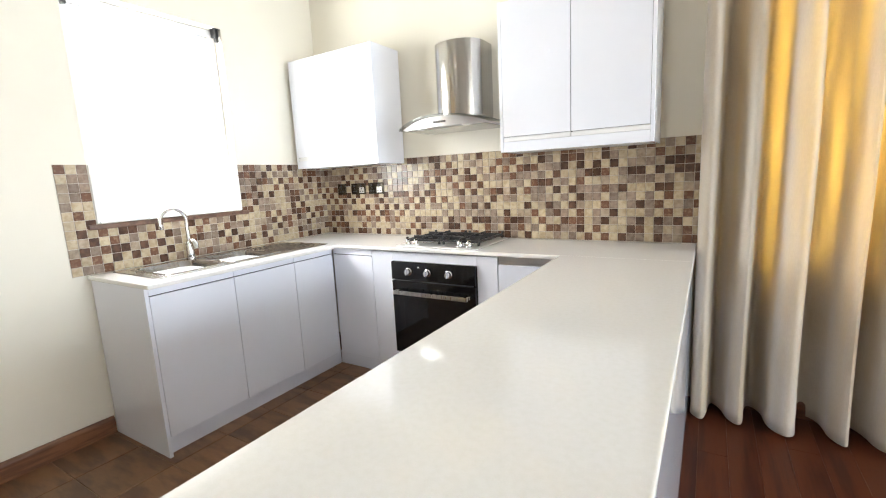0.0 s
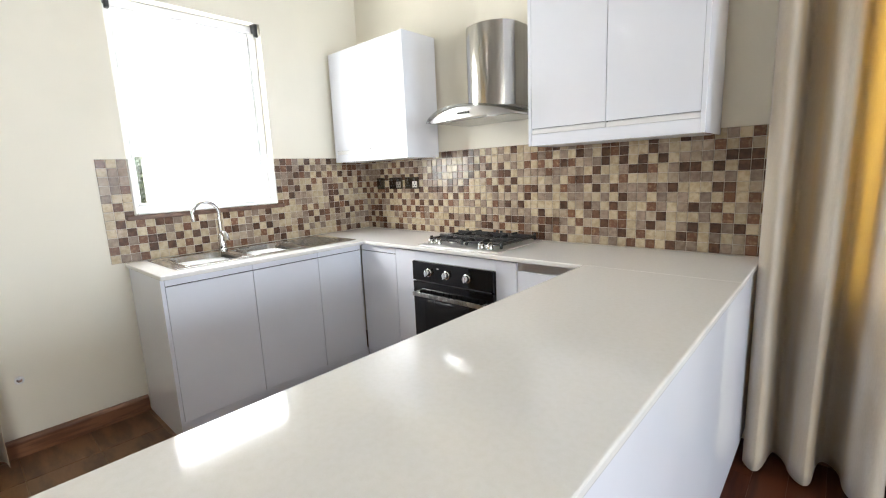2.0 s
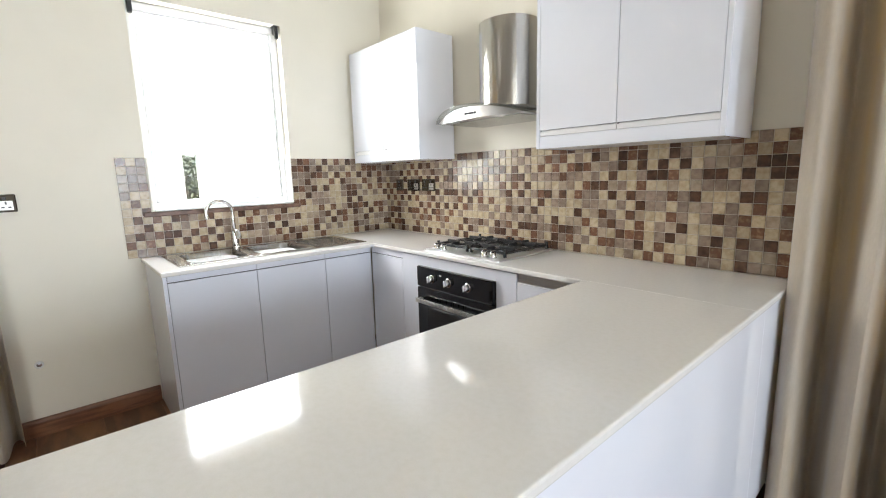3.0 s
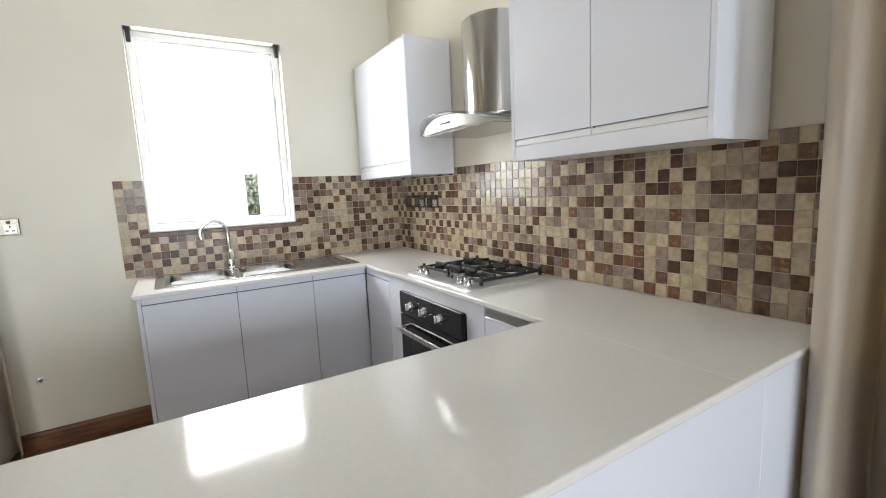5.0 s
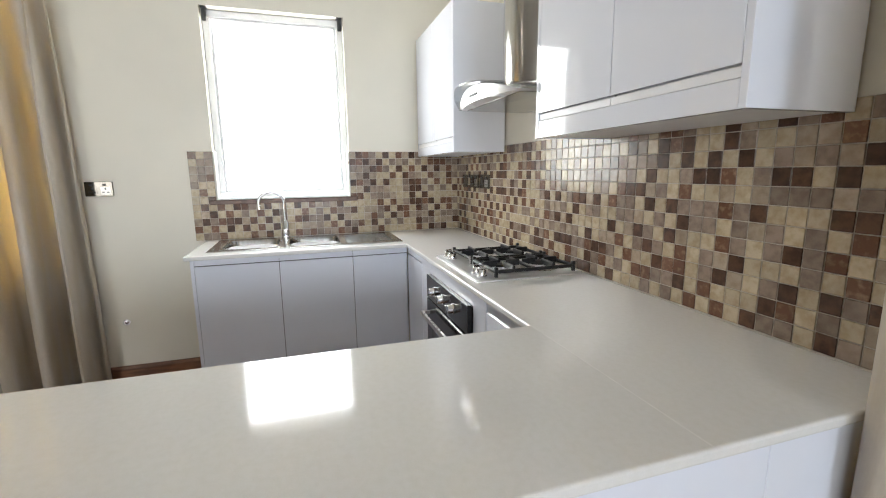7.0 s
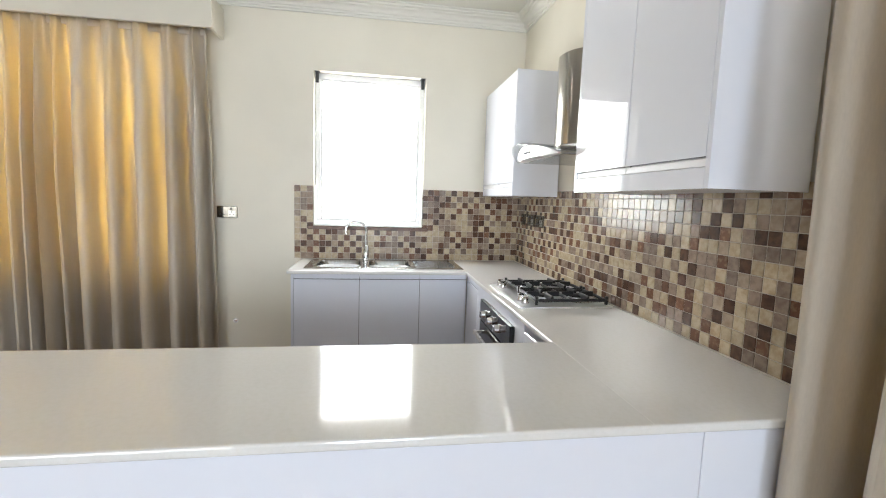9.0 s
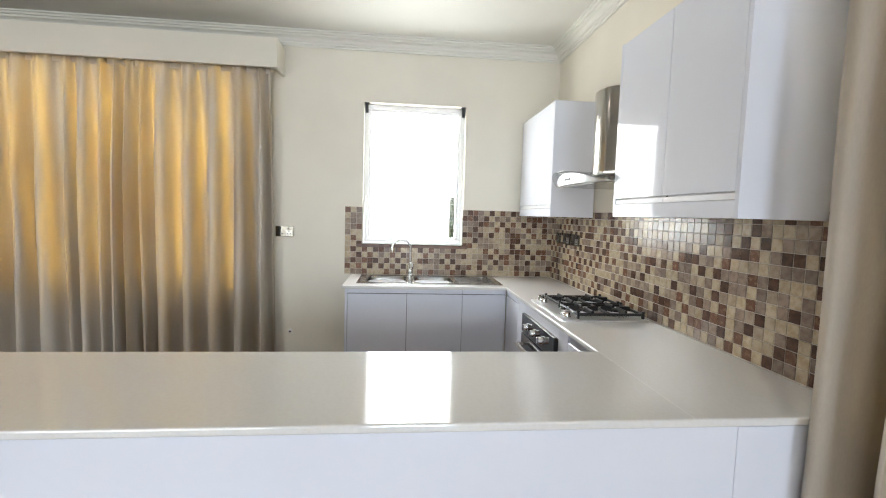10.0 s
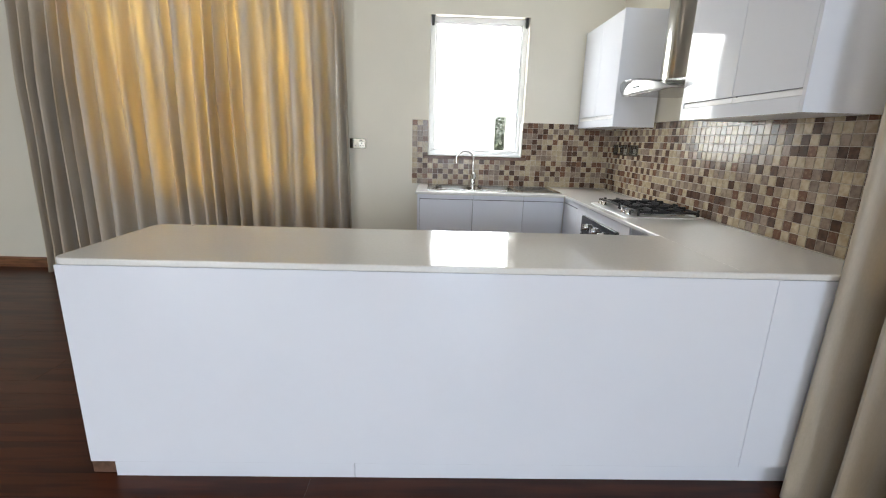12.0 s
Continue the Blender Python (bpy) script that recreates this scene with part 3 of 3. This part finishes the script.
# ---- extractor hood ----
def hood(m):
    h = thing("extractor_hood", m, "stainless steel chimney hood with a curved glass canopy", "extractor hood")
    # chimney with a rounded front, open to the wall
    cap, wr = [], 0.165
    for k in range(25):
        a = math.pi * k / 24
        cap.append((wr * math.cos(a), -0.10 - 0.165 * math.sin(a) ** 0.8))
    prof = [(wr, 0.0)] + cap + [(-wr, 0.0)]
    bm = bmesh.new()
    rings(bm, [[(x, y, z) for x, y in prof] for z in (0.072, 0.522)])
    part("chimney", bm, chimney_steel, h, "brushed steel rounded chimney", smooth=True)
    part("collar", box(-wr + 0.003, wr - 0.003, -0.20, -0.003, 0.0655, 0.0715), steel, h)
    # body under the glass: flat underside, a slightly bowed front whose top follows the arch
    def outline(s, low, arch):
        lp = [(0.30 * s, -0.004, low + 0.0)]
        for k in range(21):
            t = 1 - 2 * k / 20
            lp.append((0.30 * s * t, -0.375 - 0.055 * (1 - t * t) - (0.0 if arch else -0.012), low + (0.052 * (1 - t * t) + 0.004 if arch else 0.0)))
        return lp + [(-0.30 * s, -0.004, low + 0.0)]
    bm = bmesh.new()
    rings(bm, [outline(0.985, 0.0, False), outline(1.0, 0.004, False), outline(1.0, 0.002, True)])
    body = part("body", bm, hood_steel, h, smooth=True)
    for k in range(5):
        part("button", box(-0.04 + 0.018 * k, -0.028 + 0.018 * k, -0.4275, -0.4205, 0.020, 0.031, 0.001), black_plastic, body, "small dark push button")
    part("filter", box(-0.275, 0.275, -0.345, -0.02, -0.003, 0.0, 0.001), sink_steel, body, "aluminium grease filter")
    for x in (-0.16, 0.16):
        part("lamp", lathe([(0.026, -0.006), (0.028, 0.0), (0.02, 0.002)], 16, x, -0.378), white_plastic, body)
    # glass canopy arched across its width
    bm = bmesh.new()
    top, bot = [], []
    n = 24
    for k in range(n + 1):
        t = -1 + 2 * k / n
        z = 0.066 - 0.055 * t * t
        y = -0.36 - 0.12 * (1 - t * t)
        top.append(((0.345 * t, -0.004, z), (0.345 * t, y, z)))
        bot.append(((0.345 * t, -0.004, z - 0.006), (0.345 * t, y, z - 0.006)))
    loops = [[top[k][0], top[k][1], bot[k][1], bot[k][0]] for k in range(n + 1)]
    rings(bm, loops)
    g = part("canopy", bm, canopy_glass, h, "curved smoked glass canopy", smooth=True)
    return h


hood(pose(1.42, -0.008, 1.625))


# ---- wall cabinets ----
def wall_unit(m, w, high, label):
    u = thing("wall_cabinet", m, label, "cabinet", "wall cabinets")
    d = 0.31
    part("side_panel", box(0, 0.018, -d, 0, 0, high, 0.001), gloss_white, u)
    part("side_panel", box(w - 0.018, w, -d, 0, 0, high, 0.001), gloss_white, u)
    part("body", box(0.0185, w - 0.0185, -d + 0.022, 0, 0.02, high - 0.002), carcass_white, u)
    part("pelmet", box(0.0185, w - 0.0185, -d + 0.001, -d + 0.0205, 0.0, 0.058, 0.001), gloss_white, u)
    part("bottom_panel", box(0.0185, w - 0.0185, -d + 0.0215, -0.001, 0.003, 0.0195), carcass_white, u)
    mid = w / 2
    for k, (a, b) in enumerate(((0.0195, mid - 0.0016), (mid + 0.0016, w - 0.0195))):
        dr = part("door", box(a, b, -d, -d + 0.019, 0.086, high - 0.003, 0.0012), gloss_white, u)
        part("grip_profile", box(a, b, -d + 0.004, -d + 0.0205, 0.0595, 0.081, 0.001), carcass_white, dr, "white recessed grip profile")
    part("gap", box(mid - 0.004, mid + 0.004, -d + 0.0195, -d + 0.0218, 0.06, high - 0.003), shadow_gap, u)
    return u


wall_unit(pose(0.052, -0.013, 1.44), 0.80, 0.797, "white gloss double wall cabinet beside the hood")
wall_unit(pose(1.765, -0.013, 1.447), 0.812, 0.815, "large white gloss double wall cabinet near the curtain")


# ---- sink and tap ----
def sink(m):
    s = thing("sink", m, "stainless steel double bowl sink with drainer", "sink")
    sx = [SINK[0], BOWLS[0][0], BOWLS[0][1], SINK[1]]
    sy = [SINK[2], BOWLS[0][2], BOWLS[0][3], BOWLS[1][2], BOWLS[1][3], SINK[3]]
    part("rim", slab(sx, sy, 0.0005, 0.006, lambda i, j: not (i == 1 and j in (1, 3)), 0.002, 2), sink_steel, s)
    for x0, x1, y0, y1 in BOWLS:
        bm = bmesh.new()
        rings(bm, [round_rect(x0 - 0.008, x1 + 0.008, y0 - 0.008, y1 + 0.008, 0.0062, 0.01), round_rect(x0 - 0.006, x1 + 0.006, y0 - 0.006, y1 + 0.006, 0.0085, 0.012),
                   round_rect(x0 + 0.004, x1 - 0.004, y0 + 0.004, y1 - 0.004, 0.007, 0.06), round_rect(x0 + 0.01, x1 - 0.01, y0 + 0.01, y1 - 0.01, -0.01, 0.06),
                   round_rect(x0 + 0.02, x1 - 0.02, y0 + 0.02, y1 - 0.02, -0.13, 0.055), round_rect(x0 + 0.05, x1 - 0.05, y0 + 0.05, y1 - 0.05, -0.15, 0.04),
                   round_rect(x0 + 0.13, x1 - 0.13, y0 + 0.10, y1 - 0.10, -0.152, 0.02)], cap=(False, True))
        b = part("bowl", bm, sink_steel, s, "pressed steel bowl", smooth=True)
        part("strainer", lathe([(0.042, -0.1515), (0.042, -0.149), (0.03, -0.148), (0.02, -0.1505)], 20, (x0 + x1) / 2, (y0 + y1) / 2), chrome, b, smooth=True)
    g = bmesh.new()
    for k in range(7):
        x = 0.15 + 0.052 * k
        add_box(g, x, x + 0.012, -0.90, -0.61, 0.0055, 0.0095, 0.0025, 2)
    part("drainer", g, sink_steel, s, "ribbed drainer")
    return s


sink(pose(0, 0, CT))


def mixer_tap(m):
    t = thing("mixer_tap", m, "chrome swan neck kitchen mixer tap", "tap")
    part("base", lathe([(0.027, 0), (0.027, 0.006), (0.023, 0.01), (0.022, 0.09), (0.02, 0.10), (0.013, 0.108)], 24), chrome, t, smooth=True)
    pts = [(0, 0, 0.10), (0, -0.001, 0.20)]
    r = 0.078
    for k in range(17):
        a = math.pi * k / 16 * 1.02
        pts.append((0.010 * k / 16, -r + r * math.cos(a), 0.232 + r * math.sin(a)))
    pts.append((0.011, -2 * r + 0.001, 0.215))
    part("spout", tube(pts, 0.0115, 14), chrome, t, smooth=True)
    part("aerator", tube([(0.011, -2 * r + 0.001, 0.216), (0.0113, -2 * r + 0.003, 0.196)], 0.0135, 14), chrome, t, smooth=True)
    lv = part("lever", tube([(0.016, 0.0, 0.112), (0.034, 0.004, 0.108), (0.048, 0.006, 0.092), (0.056, 0.007, 0.062)], [0.012, 0.017, 0.019, 0.017], 14), chrome, t, "chrome lever", smooth=True)
    return t


mixer_tap(pose(0.105, -1.268, CT + 0.0062))


# ---- sockets ----
def socket(m, gangs, label):
    s = thing("wall_socket", m, label, "socket", "wall sockets")
    w = 0.148 if gangs == 2 else 0.088
    bm = bmesh.new()
    rings(bm, [[(x, -y, z) for x, z, y in round_rect(-w / 2, w / 2, -0.044, 0.044, 0.0, 0.005, 3)],
               [(x, -y, z) for x, z, y in round_rect(-w / 2, w / 2, -0.044, 0.044, 0.006, 0.005, 3)],
               [(x, -y, z) for x, z, y in round_rect(-w / 2 + 0.003, w / 2 - 0.003, -0.041, 0.041, 0.008, 0.004, 3)]])
    pl = part("plate", bm, socket_metal, s, "polished nickel plate")
    for g in range(gangs):
        cx = (g - (gangs - 1) / 2) * 0.07
        part("insert", box(cx - 0.026, cx + 0.026, -0.0095, -0.008, -0.034, 0.012, 0.0005), socket_insert if g else socket_metal, pl)
        for x0, x1, z0, z1 in ((cx - 0.004, cx + 0.004, -0.006, 0.009), (cx - 0.019, cx - 0.006, -0.024, -0.016), (cx + 0.006, cx + 0.019, -0.024, -0.016)):
            part("slot", box(x0, x1, -0.0102, -0.0096, z0, z1), black_plastic, pl)
        part("switch", box(cx - 0.012, cx + 0.004, -0.0125, -0.008, 0.018, 0.032, 0.001), black_plastic, pl, "black rocker switch")
    return s


socket(pose(0.001, -2.332, 1.252, 0, 0, 90), 2, "chrome double socket on the cream wall beside the curtain")
for x in (0.205, 0.385, 0.565):
    socket(pose(x, -0.012, 1.265), 2 if x > 0.3 else 1, "chrome socket on the mosaic tiles below the cabinet")

outlet = thing("pipe_outlet", pose(0.0005, -2.286, 0.392, 0, 90, 0), "small capped white pipe outlet in the wall", "pipe outlet")
part("ring", lathe([(0.02, 0), (0.02, 0.008), (0.014, 0.012), (0.012, 0.006)], 20), white_plastic, outlet, smooth=True)
part("cap", lathe([(0.0115, 0.001), (0.0115, 0.007), (0.003, 0.008)], 16), chrome, outlet)

for y in (WIN[0] + 0.024, WIN[1] - 0.024):
    br = thing("blind_bracket", pose(-0.035, y, WIN[3]), "black roller blind bracket in the window corner", "bracket", "blind brackets")
    part("plate", box(-0.03, 0.03, -0.018, 0.018, -0.004, -0.0005, 0.001), black_plastic, br)
    part("arm", box(0.005, 0.03, -0.012, 0.012, -0.085, -0.004, 0.004), black_plastic, br)
    part("clip", box(-0.03, 0.005, -0.008, 0.008, -0.05, -0.004, 0.003), black_plastic, br)

# ---- peninsula ----
pen = thing("peninsula", pose(0, 0, 0), "white gloss breakfast bar peninsula under quartz", "kitchen peninsula")
part("body", box(PEN_X0 + 0.04, PEN_X1 - 0.031, PEN_Y0 + 0.03, -0.02, 0.1, CB - 0.002), carcass_white, pen)
part("back_panel", box(PEN_X1 - 0.03, PEN_X1 - 0.008, PEN_Y0 + 0.006, -0.4225, 0.108, CB - 0.002, 0.001), gloss_white, pen)
part("back_panel", box(PEN_X1 - 0.03, PEN_X1 - 0.0085, -0.4205, -0.02, 0.108, CB - 0.003, 0.001), gloss_white, pen)
part("end_panel", box(PEN_X0 + 0.02, PEN_X1 - 0.031, PEN_Y0 + 0.006, PEN_Y0 + 0.028, 0.102, CB - 0.002, 0.001), gloss_white, pen)
for a, b in ((PEN_Y0 + 0.052, -1.921), (-1.919, -0.16)):
    part("plinth", box(PEN_X1 - 0.075, PEN_X1 - 0.06, a, b, 0, 0.104, 0.001), gloss_white, pen)
part("plinth_return", box(PEN_X1 - 0.095, PEN_X1 - 0.0755, PEN_Y0 + 0.044, PEN_Y0 + 0.06, 0, 0.1, 0.001), gloss_white, pen)
part("skirting", box(PEN_X0 + 0.06, PEN_X1 - 0.076, PEN_Y0 - 0.05, PEN_Y0 + 0.043, 0, 0.09, 0.003), brown_trim, pen, "brown wooden skirting at the end")
for k in range(5):
    y0 = PEN_Y0 + 0.04 + k * 0.452
    part("door", box(PEN_X0 + 0.02, PEN_X0 + 0.039, y0, y0 + 0.449, 0.104, 0.836, 0.001), gloss_white, pen)


# ---- curtains and pelmets: width along local x, hanging at local y = 0, facing -y ----
def curtain(m, w, high, folds, seed, label, lead=0.0, edge=0.0, deep=0.092):
    rng = random.Random(seed)
    c = thing("curtain", m, label, "curtain", "curtains")
    nx, nz = int(w * 170), 44
    # uneven fold phase along the width
    knots = [0.0]
    for k in range(folds):
        knots.append(knots[-1] + rng.uniform(0.5, 1.55))
    knots = [k / knots[-1] for k in knots]
    amp = [rng.uniform(0.5, 1.0) for _ in range(folds + 1)]
    skew = [rng.uniform(-0.35, 0.35) for _ in range(folds + 1)]
    bm = bmesh.new()
    grid = []
    for j in range(nz + 1):
        v = j / nz
        row = []
        for i in range(nx + 1):
            u = i / nx
            k = min(folds - 1, next(q for q in range(folds) if u <= knots[q + 1] + 1e-9))
            f = (u - knots[k]) / (knots[k + 1] - knots[k])
            wave = math.sin(2 * math.pi * f + skew[k] * math.sin(2 * math.pi * f) * 1.6)
            a = amp[k] * (1 - f) + amp[k + 1] * f
            drop = 1 - v                                   # 0 at the top
            swell = 0.35 + 0.65 * min(1, drop * 3.0) + 0.25 * drop
            pleat = 0.010 * math.sin(2 * math.pi * f * 3 + k) * max(0, 1 - drop * 7)
            n1 = noise.noise(Vector((u * w * 3.5, v * 1.1, seed))) * 0.030 * drop
            n2 = noise.noise(Vector((u * w * 16, v * 5.0, seed + 7))) * 0.009
            y = -deep * a * swell * wave + pleat + n1 + n2 - edge * math.exp(-(u * w / 0.045) ** 2)
            shift = noise.noise(Vector((u * w * 2.2, v * 1.6, seed + 3))) * 0.035 * drop
            z = high * v + (0.006 * wave if j == 0 else 0) + 0.012 * noise.noise(Vector((u * 9, 0, seed))) * (1 - v)
            shift -= 0.14 * (knots[k + 1] - knots[k]) * w * a * math.sin(4 * math.pi * f) * 0.5 * min(1, drop * 3)
            shift *= min(1, u * w / 0.12)
            row.append(bm.verts.new((u * w + shift + lead * drop * (u - 0.5), y, max(z, 0.006))))
        grid.append(row)
    for a, b in zip(grid, grid[1:]):
        for i in range(nx):
            bm.faces.new((a[i], a[i + 1], b[i + 1], b[i]))
    ob = part("cloth", bm, curtain_cloth, c, smooth=True)
    ob.data.shade_smooth()
    sol = ob.modifiers.new("thickness", "SOLIDIFY")
    sol.thickness = 0.0018
    part("header_tape", box(0.01, w - 0.01, 0.012, 0.018, high - 0.06, high - 0.002), curtain_cloth, c)
    return c


def pelmet(m, w, label, depth=0.21):
    p = thing("pelmet", m, label, "pelmet", "pelmets")
    part("box", box(0, w, -depth, -depth + 0.03, 2.525, 2.745, 0.006, 2), wall_paint, p)
    part("end_board", box(0, 0.03, -depth + 0.0305, -0.001, 2.525, 2.745, 0.005), wall_paint, p)
    part("end_board", box(w - 0.03, w, -depth + 0.0305, -0.001, 2.525, 2.745, 0.005), wall_paint, p)
    part("lid", box(0.031, w - 0.031, -depth + 0.0305, -0.001, 2.72, 2.744), wall_paint, p)
    part("track", box(0.05, w - 0.05, -0.115, -0.095, 2.56, 2.58), white_plastic, p)


curtain(pose(0.14, -5.15, 0.012, 0, 0, 90), 2.74, 2.555, 20, 4, "beige and gold lined curtain over the garden window", 0.05, 0.0, 0.108)
pelmet(pose(0, -5.38, 0, 0, 0, 90), 3.05, "white plastered box pelmet above the garden curtain", 0.25)
curtain(pose(2.777, -0.15, 0.012), 1.85, 2.555, 11, 11, "beige and gold lined curtain over the terrace window", 0.0, 0.07, 0.125)
pelmet(pose(2.70, 0, 0), 2.1, "white plastered box pelmet above the terrace curtain", 0.27)

# ---- floor pieces ----
floor = bpy.data.objects["floor"]
KX, KY = 2.70, -2.46                        # kitchen tiles end here
px, py = 0.331, 0.284
tile_mesh = {}


def floor_piece(name, x0, x1, y0, y1, mat, gap):
    w, d = round(x1 - x0 - gap, 4), round(y1 - y0 - gap, 4)
    key = (name, w, d)
    if key not in tile_mesh:
        bm = box(0, w, 0, d, -0.005, 0.0, 0.0012 if name == "tile" else 0.0004)
        me = bpy.data.meshes.new(name)
        bm.to_mesh(me)
        bm.free()
        me.materials.append(mat)
        tile_mesh[key] = me
    ob = new(name, tile_mesh[key])
    ob.parent = floor
    ob.location = (x0 + gap / 2, y0 + gap / 2, 0)


x = 0.294 - px
while x < KX:
    y = -2.062 - 2 * py
    while y < 0:
        x0, x1, y0, y1 = max(x, 0.0), min(x + px, KX), max(y, KY), min(y + py, 0)
        if x1 - x0 > 0.03 and y1 - y0 > 0.03:
            floor_piece("tile", x0, x1, y0, y1, floor_tile, 0.004)
        y += py
    x += px
rng = random.Random(21)
pw = 0.12
x = 0.0
while x < ROOM_X:
    y = ROOM_Y - rng.uniform(0, 1.5)
    top = KY if x < KX - 0.02 else 0.0
    while y < top:
        ln = 1.8
        y0, y1 = max(y, ROOM_Y), min(y + ln, top)
        if y1 - y0 > 0.02:
            floor_piece("plank", x, min(x + pw, ROOM_X) if x >= KX - 0.02 else min(x + pw, KX if top == KY else ROOM_X), y0, y1, floor_plank, 0.0006)
        y += ln
    x = x + pw if not (x < KX - 0.02 <= x + pw) else KX

# ---- mosaic wall tiles ----
P, G, ROWS_UP = 0.0482, 0.0028, 12
tile_rng = random.Random(5)
shared = []
for mat in TILES:
    bm = box(0, P - G, -0.0028, 0, 0, P - G, 0.001)
    me = bpy.data.meshes.new("mosaic_tile")
    bm.to_mesh(me)
    bm.free()
    me.materials.append(mat)
    shared.append(me)


def pick(c, r):
    light = (c + r) % 2 == 0
    if tile_rng.random() < 0.22:
        light = not light
    return tile_rng.choices((0, 4, 1), (66, 18, 16))[0] if light else tile_rng.choices((1, 2, 3), (34, 40, 26))[0]


def mosaic(wall, m, cells, label):
    """Mosaic over the cells (column, row): the first 300 as single tiles, the others joined."""
    base = bmesh.new()
    for c, r in cells:
        add_box(base, c * P, (c + 1) * P, -0.0035, -0.0005, CT + r * P, CT + (r + 1) * P)
    inv = wall.matrix_world.inverted()
    g = part("grout", base, wall_grout, wall, "beige grout")
    g.matrix_basis = inv @ m
    verts, faces, mats = [], [], []
    b = 0.0012
    for k, (c, r) in enumerate(cells):
        kind = pick(c, r)
        x0, z0 = c * P + G / 2, CT + r * P + G / 2
        if k < 300:
            ob = new("mosaic_tile", shared[kind])
            ob.parent = wall
            ob.matrix_basis = inv @ m @ pose(x0, -0.0035 - tile_rng.uniform(0, 0.0004), z0, tile_rng.uniform(-0.6, 0.6), 0, tile_rng.uniform(-0.6, 0.6))
        else:
            s, n = P - G, len(verts)
            verts += [(x0, -0.003, z0), (x0 + s, -0.003, z0), (x0 + s, -0.003, z0 + s), (x0, -0.003, z0 + s),
                      (x0 + b, -0.0063, z0 + b), (x0 + s - b, -0.0063, z0 + b), (x0 + s - b, -0.0063, z0 + s - b), (x0 + b, -0.0063, z0 + s - b)]
            faces += [(n + 4, n + 5, n + 6, n + 7)] + [(n + i, n + (i + 1) % 4, n + 4 + (i + 1) % 4, n + 4 + i) for i in range(4)]
            mats += [kind] * 5
    if verts:
        me = bpy.data.meshes.new("mosaic_field")
        me.from_pydata(verts, [], faces)
        for mat in TILES:
            me.materials.append(mat)
        me.polygons.foreach_set("material_index", mats)
        ob = new("mosaic_field", me)
        ob.parent = wall
        ob.matrix_basis = inv @ m
        tagged(ob, label, kind="stuff")


bpy.context.view_layer.update()
north_cells = [(c, r) for c in range(int(2.82 / P), -1, -1) for r in range(ROWS_UP)]
mosaic(wall_north, pose(0.0, 0, 0), north_cells, "brown and cream stone mosaic tiles")
first = -1.833
west_cells = []
for c in range(38):
    for r in range(ROWS_UP):
        ya, yb, za = first + c * P, first + (c + 1) * P, CT + (r + 1) * P
        if yb > WIN[0] + 0.01 and ya < WIN[1] - 0.01 and za > WIN[2] - 0.015:
            continue
        west_cells.append((c, r))
mosaic(wall_west, pose(0, first, 0, 0, 0, 90), west_cells, "brown and cream stone mosaic tiles")
